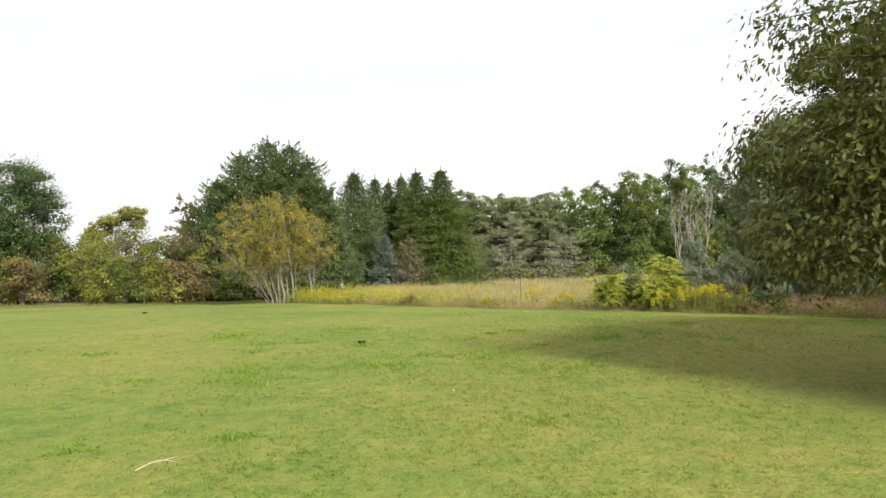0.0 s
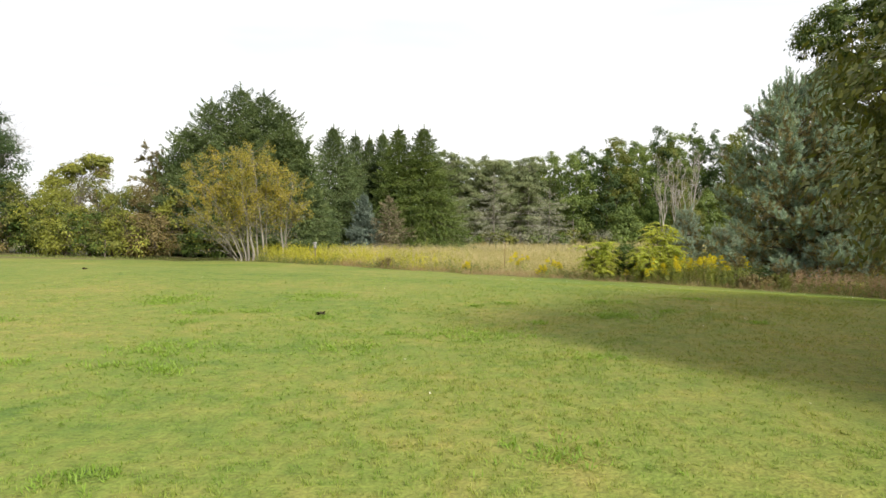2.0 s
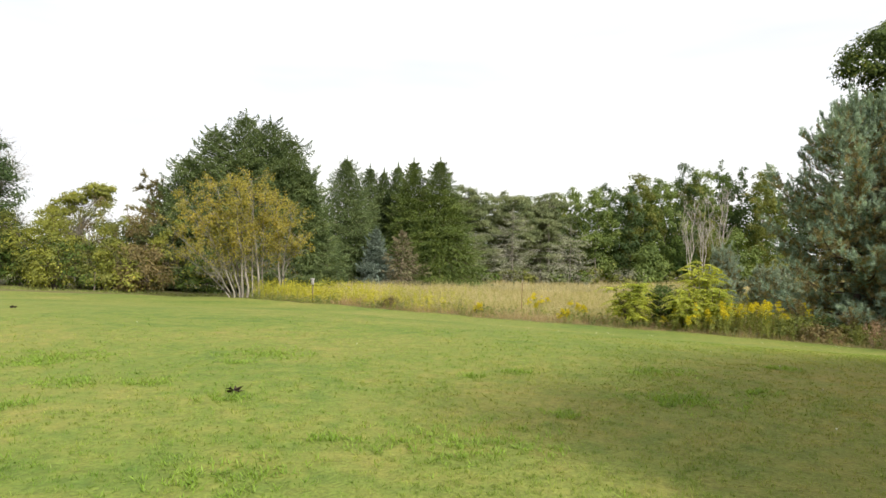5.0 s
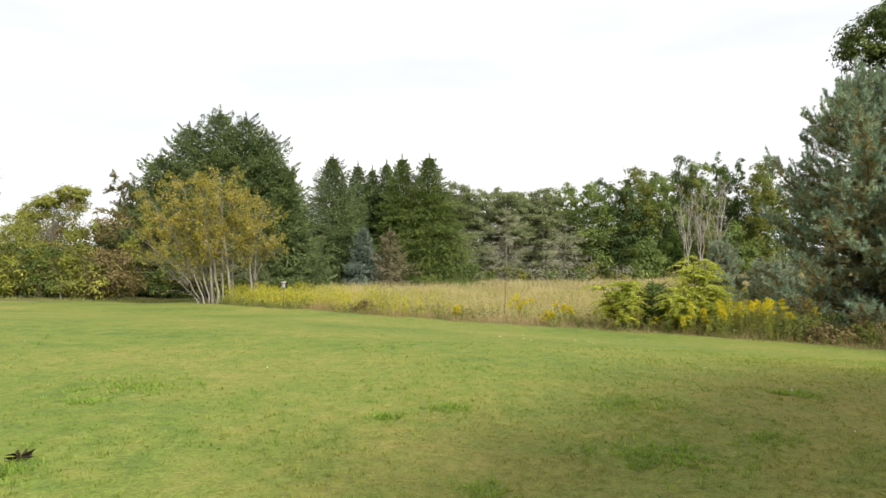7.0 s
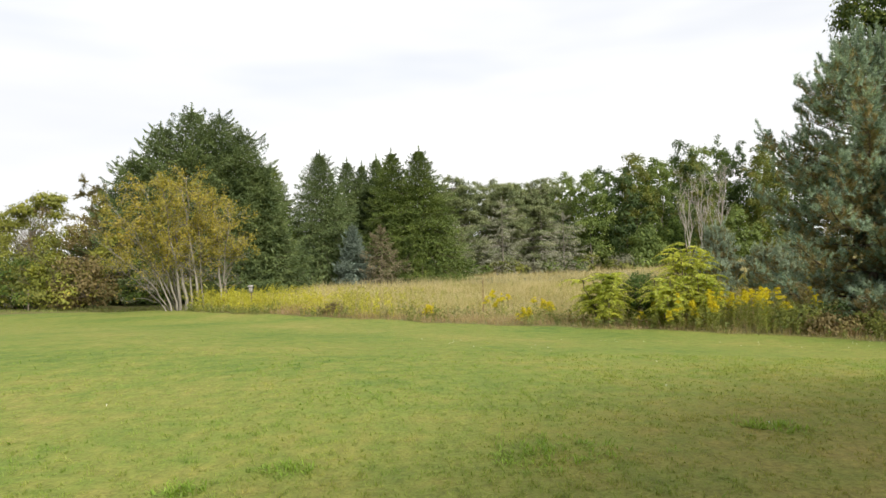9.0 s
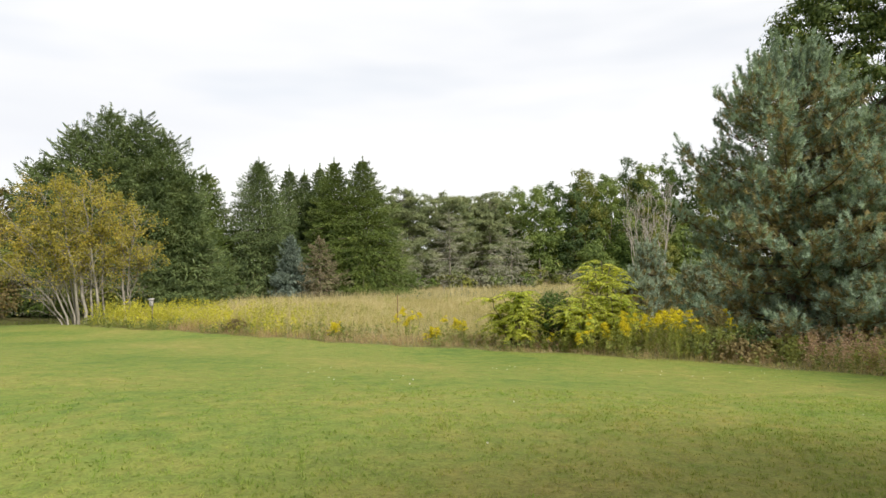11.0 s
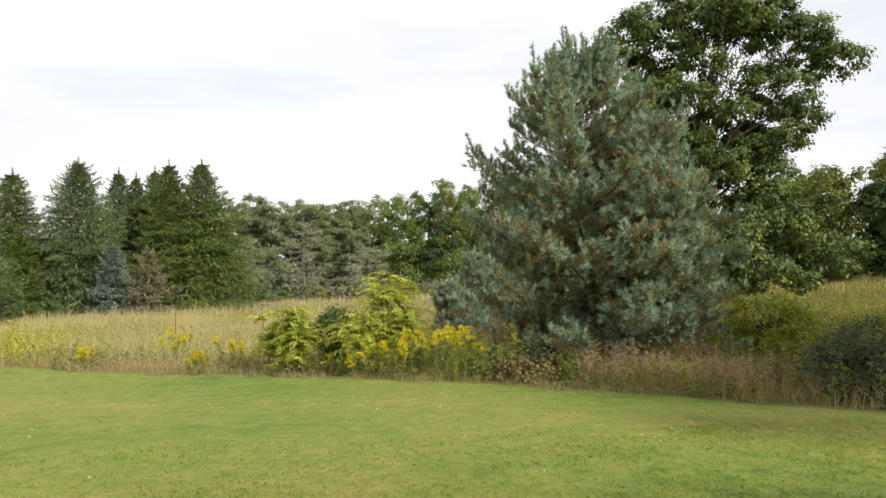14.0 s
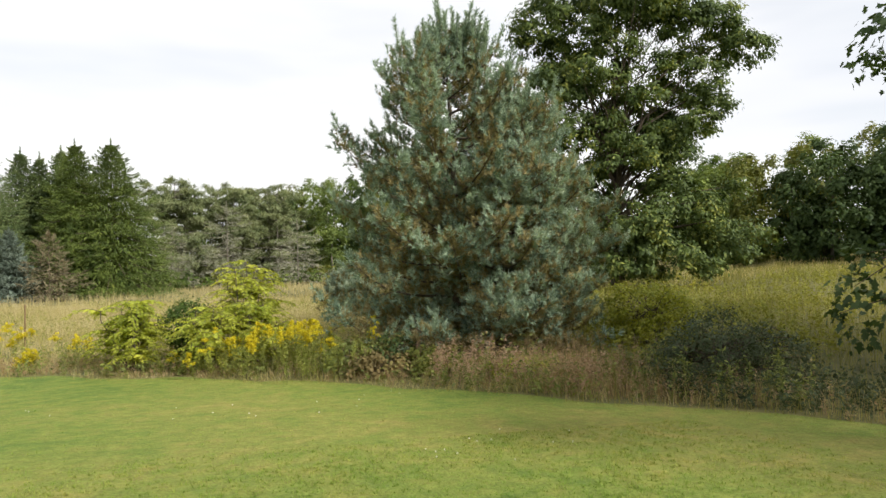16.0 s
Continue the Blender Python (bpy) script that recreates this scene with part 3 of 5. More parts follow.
def spruce(name, place, label, h, radius, needle, seed, boughs=170, per=260, spray=0.30, width=0.09, sag=0.34, skirt=0.03, power=0.8,
           tops=((0, 0, 1.0, 1.0),), group="", ragged=0.20, upturn=0.16, category="tree", bark=None, climb=0.75, plume=0.24, core=0.35, hang=0.20, spire=1.0):
    """A conifer of plumed boughs that sag and turn up at the tip; tops are (dx, dy, share of the height, share of the radius)."""
    rng = rng_of(seed)
    tree = thing(name, place, label, category, group)
    wood, chunks = [], []
    for dx, dy, hs, rs in tops:
        hh, rr = h * hs, radius * rs
        zs = np.linspace(0, 1, 8)
        wood.append(tube(np.stack([dx + 0 * zs, dy + 0 * zs, -0.25 + zs * (hh * 0.99 + 0.25)], 1), 0.015 * hh * (1.01 - zs), 7))
        nb = int(boughs * (0.35 + 0.65 * hs * rs))
        f = skirt + (0.985 - skirt) * (1 - (1 - (np.arange(nb) + rng.random(nb)) / nb * 0.995) ** 0.70)
        th = np.arange(nb) * 2.39996 + rng.normal(size=nb) * 0.4
        lump = 1 + 0.10 * np.sin(3 * th + 9 * f + seed) + 0.08 * np.sin(2 * th - 17 * f)
        rb = (rr * (1 - f) ** power * lump * np.clip((1 - f) / 0.10, 0.1, 1) ** 0.4 + 0.12) * (1 - ragged + 2 * ragged * rng.random(nb))
        out = np.stack([np.cos(th), np.sin(th), 0 * th], 1)
        side = np.stack([-np.sin(th), np.cos(th), 0 * th], 1)
        rise = climb * f ** 2.0 * (0.7 + 0.6 * rng.random(nb)) + 0.04
        dip = sag * (1 - 0.7 * f) * (0.6 + 0.8 * rng.random(nb))
        s = 0.10 + 0.90 * rng.random((nb, per)) ** 0.62
        half = (plume * rb[:, None] + 0.10) * (0.22 + np.sin(np.pi * np.clip(s, 0, 1) ** 1.15))
        u = rng.uniform(-1, 1, (nb, per))
        lat = u * half

        def axis(q):
            return rb[:, None] * (rise[:, None] * q - dip[:, None] * q * q + upturn * q ** 5)

        p = np.array([dx, dy, 0.0]) + out[:, None] * (rb[:, None] * s)[..., None] + side[:, None] * lat[..., None]
        p[..., 2] += (f * hh)[:, None] + axis(s) - 0.30 * np.abs(lat) - np.abs(rng.normal(size=(nb, per))) * hang * (1.1 - f)[:, None]
        d = out[:, None] * (0.75 + 0.3 * rng.random((nb, per, 1))) + side[:, None] * (u * 0.75)[..., None]
        d[..., 2] += rise[:, None] - 2 * dip[:, None] * s + 5 * upturn * s ** 4 - 0.10
        d += rng.normal(size=d.shape) * 0.42
        ln = spray * (0.55 + 0.75 * rng.random((nb, per))) * (0.55 + 0.45 * (1 - f))[:, None]
        wd = width * (0.7 + 0.6 * rng.random((nb, per)))
        thin = rng.random((nb, per)) < (0.30 + 0.70 * np.clip(rb / rr, 0, 1))[:, None]
        k = (p[..., 2] > 0.05) & thin
        lift = out[:, None] * 0.65 + side[:, None] * (u * 0.55)[..., None] + np.array([0, 0, 0.42]) + rng.normal(size=d.shape) * 0.38
        chunks.append(facing_needles(p[k], unit(d[k]), unit(lift[k]), ln[k], wd[k]))
        # inner sprays close to the stem
        n = int(nb * 85 * core)
        ff = skirt + (0.965 - skirt) * rng.random(n) ** 1.05
        ph = rng.random(n) * 2 * np.pi
        ri = (rr * (1 - ff) ** power) * (0.08 + 0.68 * rng.random(n) ** 0.8) + 0.03
        q = np.stack([dx + ri * np.cos(ph), dy + ri * np.sin(ph), ff * hh - 0.15 * ri], 1)
        e = np.stack([np.cos(ph), np.sin(ph), -0.6 + 0.9 * ff + rng.normal(size=n) * 0.5], 1) + rng.normal(size=(n, 3)) * 0.5
        k = q[:, 2] > 0.3
        chunks.append(needles(q[k], unit(e[k]), spray * (1.2 + 1.0 * rng.random(k.sum())) * (1.15 - 0.85 * ff[k]), width * (3.2 - 1.9 * ff[k]), rng, 0.6))
        for i in range(0, nb, 2):
            t = np.linspace(0, 0.85, 5)
            q = np.array([dx, dy, f[i] * hh]) + out[i] * (rb[i] * t)[:, None]
            q[:, 2] += rb[i] * (rise[i] * t - dip[i] * t * t + upturn * t ** 5) - 0.03
            wood.append(tube(q, 0.009 * rb[i] * (1.1 - t) + 0.004, 4))
        # the leader, a narrow spire
        n = int(240 * spire ** 1.3)
        p = np.zeros((n, 3)) + np.array([dx, dy, hh])
        p[:, 2] += 0.022 * hh * (1 - 8.0 * spire * rng.random(n) ** 0.7)
        d = unit(rng.normal(size=(n, 3)) * np.array([1, 1, 0.2]) + np.array([0, 0, 0.7]))
        depth = np.clip((1.05 * hh - p[:, 2]) / (0.15 * hh), 0, 1)
        chunks.append(needles(p, d, (0.04 + 0.042 * hh * depth ** 1.3) * (0.6 + 0.6 * rng.random(n)), width * 1.1, rng, 0.5))
    part("crown", chunks, needle, tree)
    part("trunk", wood, bark or M_BARK, tree)
    return tree


def brush_pine(name, place, label, stems, seed, needle, old, whorl=0.34, arms=5, per=30, needle_l=0.115, needle_w=0.023, reach=0.46, group="", candles=30, dense=11.5):
    """A pine of whorled limbs, their side shoots ending in bottle-brush tufts; stems are (dx, dy, height, radius)."""
    rng = rng_of(seed)
    tree = thing(name, place, label, "tree", group)
    wood, tuft_p, tuft_d, tuft_l, tuft_old = [], [], [], [], []

    def tufts(p, d, length, aged):
        tuft_p.append(p)
        tuft_d.append(unit(d))
        tuft_l.append(np.broadcast_to(length, len(p)))
        tuft_old.append(aged)

    up = np.array([0.0, 0.0, 1.0])
    for dx, dy, hh, rr in stems:
        zs = np.linspace(0, 1, 10)
        stem = np.stack([dx + 0.10 * np.sin(zs * 5), dy + 0.08 * np.cos(zs * 4), -0.25 + zs * (hh + 0.1)], 1)
        wood.append(tube(stem, 0.016 * hh * (1.03 - zs), 8))
        z = 0.035 * hh
        while z < hh - 0.10 * hh:
            f, tier = z / hh, 0.84 + 0.30 * rng.random()
            env = rr * min(2.05 * (1 - f) - 0.02, 0.80 + 0.20 * (1 - f))
            turn = rng.random() * 6.28
            n = int(arms + rng.integers(-1, 2))
            for i in range(n):
                th = turn + 6.283 * i / n + rng.normal() * 0.22
                out = np.array([math.cos(th), math.sin(th), 0.0])
                side = np.array([-math.sin(th), math.cos(th), 0.0])
                length = max(0.25, env * tier * (0.74 + 0.34 * rng.random()))
                climb = -0.06 + 0.30 * f + 0.6 * f ** 4 + rng.normal() * 0.10
                t = np.linspace(0, 1, 7)[:, None]
                root = np.array([np.interp(z, stem[:, 2], stem[:, 0]), np.interp(z, stem[:, 2], stem[:, 1]), z])
                line = root + out * length * t ** 0.9 + up * length * (climb * t + 0.26 * t ** 3) + side * length * 0.22 * rng.normal() * t ** 2
                line[:, 2] = np.maximum(line[:, 2], 0.16 + 0.12 * np.sin(7 * th))
                wood.append(tube(line, (0.010 + 0.010 * length) * (1.05 - 0.9 * t[:, 0]), 5))
                # side shoots along the outer limb, each with tufts
                count = max(8, int(length * dense * (1.0 if f < 0.7 else 0.85)))
                s = 0.26 + 0.74 * (np.arange(count) + rng.random(count)) / count
                q = np.stack([np.interp(s, t[:, 0], line[:, m]) for m in range(3)], 1)
                hand = np.where(np.arange(count) % 2, 1.0, -1.0)[:, None]
                fan = unit(out * (0.35 + 0.4 * rng.random((count, 1))) + side * hand * (0.5 + 0.5 * rng.random((count, 1))) + up * (0.40 + 0.3 * f + 0.5 * rng.normal(size=(count, 1))))
                ln = (reach * (0.6 + 0.9 * rng.random(count)) * (0.45 + 0.55 * min(1, length / 1.4)) * (1.35 - 0.7 * s))[:, None]
                tip = q + fan * ln
                for j in range(0, count, 2):
                    wood.append(tube(np.stack([q[j], (q[j] + tip[j]) / 2 - up * 0.01, tip[j]]), [0.006, 0.005, 0.003], 3))
                browned = rng.random() < 0.75 - 1.5 * f
                aged = rng.random(count) < np.clip(1.12 - s, 0, 1) * (0.9 if browned else 0.2)
                rise = up * (0.55 + 0.5 * f)
                for share in (1.0, 0.55, 0.15):
                    k = rng.random(count) < (1.0 if share == 1.0 else 0.78)
                    p = q + fan * ln * share + rng.normal(size=q.shape) * 0.03
                    shaded = rng.random(k.sum()) < {1.0: 0.0, 0.55: 0.45, 0.15: 0.95}[share]
                    tufts(p[k], (fan * 0.45 + rise + rng.normal(size=q.shape) * 0.40)[k], 0.14 + 0.08 * rng.random(k.sum()), aged[k] | shaded)
                tufts(line[-1:], (out * 0.5 + rise)[None], 0.18, np.zeros(1, bool))
                if f > 0.5 and rng.random() < 0.45:      # the limb's end stands up as a candle
                    dd = unit(out * 0.30 + up + rng.normal(size=3) * 0.08)
                    p = line[-1] + dd * np.linspace(0.0, 0.30 + 0.35 * rng.random(), 5)[:, None]
                    wood.append(tube(p, np.linspace(0.010, 0.005, 5), 4))
                    tufts(p, np.repeat(dd[None], 5, 0), 0.12, np.zeros(5, bool))
            z += whorl * (0.75 + 0.5 * rng.random()) * (1 - 0.35 * f)
        # long upright candles round the top
        for i in range(candles):
            r = 1.05 * rng.random() ** 0.6 * min(1.0, hh / 7)
            ph = rng.random() * 6.28
            b = np.array([dx + r * math.cos(ph), dy + r * math.sin(ph), hh - 0.45 - 0.9 * r - 0.25 * rng.random()])
            dd = unit(np.array([math.cos(ph) * 0.28 * r, math.sin(ph) * 0.28 * r, 1.0]) + rng.normal(size=3) * 0.06)
            m = int(rng.integers(4, 10))
            p = b + dd * np.linspace(-0.25, 0.10 * m, m + 2)[:, None]
            wood.append(tube(p, np.linspace(0.012, 0.005, len(p)), 4))
            tufts(p, np.repeat(dd[None], len(p), 0), 0.13, np.zeros(len(p), bool))
    tip, d, length, aged = np.concatenate(tuft_p), np.concatenate(tuft_d), np.concatenate(tuft_l), np.concatenate(tuft_old)
    keep = tip[:, 2] > 0.10
    tip, d, length, aged = tip[keep], d[keep], length[keep], aged[keep]

    def brush(k, mat, part_name, note, share):
        c = int(per * share)
        along = np.linspace(0.0, 1.0, c)[None, :, None]
        p = (tip[k][:, None] + d[k][:, None] * (length[k][:, None, None] * along)).reshape(-1, 3)
        dd = np.repeat(d[k], c, 0)
        ring = across(dd, rng, 0.0)
        a = unit(dd * 0.62 + ring * (1.15 - 0.70 * np.tile(along[0, :, 0], k.sum()))[:, None])
        away = tip[k] - np.array([stems[0][0] * 0.6 + stems[-1][0] * 0.4, 0.0, 0.0])
        away = unit(away * np.array([1, 1, 0.0]) + 1e-6)
        nrm = ring * 0.55 + np.repeat(away, c, 0) * 0.45 + np.array([0, 0, 0.45]) + rng.normal(size=p.shape) * 0.25
        part(part_name, [facing_needles(p, a, unit(nrm), needle_l * (0.7 + 0.6 * rng.random(len(p))), needle_w)], mat, tree, note)

    brush(~aged, needle, "crown", "", 1.0)
    if aged.any():
        brush(aged, old, "old_needles", "browning needles inside the crown", 0.75)
    part("trunk", wood, M_BARK, tree)
    return tree


def plate_pine(name, place, label, h, radius, seed, needle, group="", bald=0.45, lean=0.0):
    """A tall wood pine: bare grey level boughs below, flat plates of needles towards a ragged top."""
    rng = rng_of(seed)
    tree = thing(name, place, label, "tree", group)
    wood, dead, leaf_p, leaf_n = [], [], [], []
    zs = np.linspace(0, 1, 8)
    wood.append(tube(np.stack([lean * zs * h, 0.15 * np.sin(zs * 4), -0.25 + zs * (h + 0.2)], 1), 0.011 * h * (1.05 - 0.9 * zs), 7))
    levels = int(h / 0.85)
    for i in range(levels):
        f = 0.10 + 0.88 * (i + 0.6 * rng.random()) / levels
        for _ in range(int(rng.integers(2, 6))):
            th = rng.random() * 6.283
            out = np.array([math.cos(th), math.sin(th), 0.0])
            reach = radius * (0.30 + 0.75 * math.sin(math.pi * min(1.0, 0.12 + 0.86 * f)) ** 0.7) * (0.25 + 0.90 * rng.random()) + 0.15
            root = np.array([lean * f * h, 0.0, f * h])
            end = root + out * reach + np.array([0, 0, reach * (-0.14 + 0.6 * f ** 2 + 0.18 * rng.normal())])
            (dead if f < bald else wood).append(limb(root, end, 0.05, 0.015, rng, 0.05, 0.05, 5, 4))
            if f < bald:
                for _ in range(7):
                    q = root + (end - root) * (0.35 + 0.65 * rng.random())
                    dead.append(limb(q, q + unit(out + rng.normal(size=3) * np.array([0.8, 0.8, 0.25]) - np.array([0, 0, 0.25])) * (0.5 + 0.6 * rng.random()), 0.022, 0.01, rng, 0, 0.08, 3, 3))
                if rng.random() < 0.35:
                    continue
            m = int(105 * (0.4 + reach / radius))
            s = 0.45 + 0.62 * rng.random((m, 1)) ** 0.7
            p = root + (end - root) * s + rng.normal(size=(m, 3)) * np.array([0.42, 0.42, 0.10]) * (0.5 + 0.5 * reach / radius)
            leaf_p.append(p)
            leaf_n.append(unit(out * 0.35 + np.array([0, -0.2, 0.8]) + rng.normal(size=(m, 3)) * 0.75))
    p, nrm = np.concatenate(leaf_p), np.concatenate(leaf_n)
    part("crown", facing_leaves(np.repeat(p, 2, 0) + rng.normal(size=(2 * len(p), 3)) * 0.10, np.repeat(nrm, 2, 0), 0.0, 0.50 * (0.6 + 0.8 * rng.random(2 * len(p))), 0.10, rng), needle, tree)
    part("dead_wood", dead, M_BARK_DEAD, tree, "bare grey lower boughs")
    part("trunk", wood, M_BARK_GREY, tree)
    return tree


def bare_tree(name, place, label, h, seed, bark, stems=4, spread=0.18, group="", r=0.10, twigs=5):
    """A leafless tree: forking stems with bare upswept branches."""
    rng = rng_of(seed)
    tree = thing(name, place, label, "tree", group)
    wood = []
    for i in range(stems):
        th = rng.random() * 6.28
        tip = np.array([math.cos(th) * spread * h, math.sin(th) * spread * h, h * (0.7 + 0.3 * rng.random())])
        t = np.linspace(0, 1, 9)[:, None]
        pts = tip * t ** np.array([[1.5, 1.5, 1.0]]) + rng.normal(size=(9, 3)) * np.array([1, 1, 0]) * h * 0.008
        pts[0] = (0, 0, -0.3)
        wood.append(tube(pts, r * (1.03 - t[:, 0]), 6))
        for j in range(12):
            f = 0.35 + 0.6 * rng.random()
            s = np.array([np.interp(f, t[:, 0], pts[:, m]) for m in range(3)])
            ph = rng.random() * 6.28
            e = s + np.array([math.cos(ph) * 0.5, math.sin(ph) * 0.5, 0.9]) * h * 0.16 * (0.5 + rng.random()) * (1.3 - f)
            wood.append(limb(s, e, r * 0.3, 0.01, rng, 0.0, 0.08, 5, 4))
            for _ in range(twigs):
                q = s + (e - s) * (0.3 + 0.7 * rng.random())
                wood.append(limb(q, q + unit(e - s + rng.normal(size=3) * 0.5 * np.linalg.norm(e - s)) * h * 0.05, 0.02, 0.008, rng, 0, 0.1, 3, 3))
    part("trunk", wood, bark, tree)
    return tree


def sumac(name, place, label, h, seed, stems=5, fronds=7, group="", low=0.42):
    """A sumac: bare crooked stems crowned with whorls of long feathered leaves."""
    rng = rng_of(seed)
    bush = thing(name, place, label, "shrub", group)
    wood, ps, dirs, ls = [], [], [], []
    for i in range(stems):
        th = 2 * np.pi * i / stems + rng.random()
        r = 0.27 * h * (0.3 + rng.random())
        hh = h * (0.45 + 0.5 * rng.random()) if i else h * 0.88
        if i == 0:
            r *= 0.3
        top = np.array([math.cos(th) * r, math.sin(th) * r, hh])
        wood.append(limb((math.cos(th) * 0.08, math.sin(th) * 0.08, -0.1), top, 0.022, 0.010, rng, 0.0, 0.05, 7, 6))
        for j in range(fronds + int(rng.integers(4))):
            ph = rng.random() * 2 * np.pi
            out = np.array([math.cos(ph), math.sin(ph), 0])
            g = low + (1 - low) * rng.random() ** 0.6
            start = top * np.array([0.45 + 0.55 * g, 0.45 + 0.55 * g, g])
            fl = (0.50 + 0.34 * rng.random()) * min(1.0, h / 1.5)
            m = 15
            t = np.linspace(0.10, 1, m)
            line = start + out * (fl * t)[:, None]
            line[:, 2] += fl * (0.55 * t - 0.70 * t * t)
            wood.append(tube(np.concatenate([start[None], line]), np.linspace(0.006, 0.002, m + 1), 3))
            side = np.array([-math.sin(ph), math.cos(ph), 0])
            for sg in (-1, 1):
                ps.append(line)
                dirs.append(unit(out * 0.45 + side * sg * 0.9 + np.array([0, 0, -0.45]) + rng.normal(size=(m, 3)) * 0.14))
                ls.append(0.150 * (1.15 - 0.6 * t) * (0.8 + 0.4 * rng.random(m)) * min(1.0, h / 1.4))
    ln = np.concatenate(ls)
    part("foliage", [leaf_quads(np.concatenate(ps), np.concatenate(dirs), ln, ln * 0.32, rng, 0.5, 0.12)], M_SUMAC, bush)
    part("stem", wood, M_BARK, bush)
    return bush


def goldenrod(name, place, label, h, spread, plants, seed, group="", bloom=1.0):
    """A stand of goldenrod: leafy stalks under arching plumes of small yellow heads."""
    rng = rng_of(seed)
    clump = thing(name, place, label, "flower", group)
    stem, lp, ld, fp, fd = [], [], [], [], []
    for i in range(plants):
        o = rng.normal(size=2) * spread * 0.5
        hh = h * (0.65 + 0.4 * rng.random())
        base = np.array([o[0], o[1], -0.03])
        top = base + np.array([o[0] * 0.25 + rng.normal() * 0.07, o[1] * 0.25 + rng.normal() * 0.07, hh])
        stem.append(tube(np.stack([base, (base + top) / 2 + rng.normal(size=3) * 0.015, top]), [0.006, 0.005, 0.003], 3))
        n = 34
        t = 0.12 + 0.75 * rng.random(n)
        lp.append(base + (top - base) * t[:, None])
        d = unit(rng.normal(size=(n, 3)) * np.array([1, 1, 0.3]) + np.array([0, 0, 0.5]))
        ld.append(d)
        if rng.random() > bloom:
            continue
        for _ in range(9):
            ph = rng.random() * 6.28
            out = np.array([math.cos(ph), math.sin(ph), 0])
            drop = rng.random()
            fl = 0.05 + 0.13 * drop
            t = np.linspace(0, 1, 9)
            s = top - np.array([0, 0, 0.30 * drop - 0.06])
            line = s + out * (fl * t)[:, None]
            line[:, 2] += fl * (0.9 * t - 0.75 * t * t)
            q = np.repeat(line, 4, 0)
            fp.append(q + rng.normal(size=q.shape) * 0.012)
            fd.append(unit(rng.normal(size=q.shape) + np.array([0, 0, 0.8])))
    tagged(part("stem", stem, M_STEM, clump), kind="stuff")
    p = np.concatenate(lp)
    part("foliage", [leaf_quads(p, np.concatenate(ld), 0.11, 0.020, rng, 0.5, 0.1)], M_STEM, clump)
    if fp:
        p = np.concatenate(fp)
        part("bloom", [leaf_quads(p, np.concatenate(fd), 0.030, 0.024, rng, 0.3, 0.3)], M_GOLD, clump, "bright yellow flower plumes")
    return clump


# ---- the lawn's grass ----
def scatter(n, x0, x1, y0, y1, rng):
    return rng.uniform(x0, x1, n), rng.uniform(y0, y1, n)


def on_lawn(x, y, gap=0.0):
    return y < edge_y(x) - gap


def lawn_grass():
    """Mown grass: tufts of a few blades each, thinner with the distance."""
    rng = rng_of(11)
    chunks = []
    for n, x0, x1, y0, y1, per, ln, w in ((115000, -8, 16, 3.4, 21, 7, 0.040, 0.0085), (30000, -9, 14, 8, 22, 4, 0.034, 0.012), (8000, -4, 18, 16, 30, 3, 0.024, 0.015)):
        x, y = scatter(n, x0, x1, y0, y1, rng)
        k = on_lawn(x, y)
        x, y = x[k], y[k]
        thick = 0.5 + 0.5 * np.sin(x * 1.9 + 2 * np.sin(y * 0.8)) * np.sin(y * 1.7 + 1.5 * np.sin(x * 1.1))
        worn = np.interp(y, (4, 8, 12, 16, 21), (0.2, 0.8, 3.0, 8.0, 13.5))     # the strip that is walked over
        fade = {21: np.exp(-((x - worn) / (2.4 + 0.22 * y)) ** 2), 22: np.clip((y - 7) / 4, 0, 1) * np.clip((22 - y) / 7, 0, 1), 30: np.clip((y - 15) / 4, 0, 1) * np.clip((31 - y) / 8, 0, 1)}[y1]
        k = rng.random(len(x)) < (0.45 + 0.55 * thick) * fade
        x, y, thick = x[k], y[k], thick[k]
        m = len(x)
        tall = (0.55 + 0.75 * rng.random(m)) * (0.75 + 0.5 * thick)
        x, y = np.repeat(x, per) + rng.normal(size=m * per) * 0.016, np.repeat(y, per) + rng.normal(size=m * per) * 0.016
        p = np.stack([x, y, height(x, y) - 0.004], 1)
        lean = np.repeat(rng.normal(size=(m, 3)) * np.array([0.5, 0.5, 0.0]), per, 0)
        a = unit(lean + rng.normal(size=(m * per, 3)) * np.array([0.45, 0.45, 0.1]) + np.array([0, 0, 0.75]))
        chunks.append(needles(p, a, ln * np.repeat(tall, per) * (0.6 + 0.6 * rng.random(m * per)), w, rng, 0.8))
    ob = new("lawn_grass", mesh_of("lawn_grass", chunks, [M_LAWN]))
    return tagged(ob, "short mown grass with straw-coloured and green patches", "grass", kind="stuff")


lawn_grass()


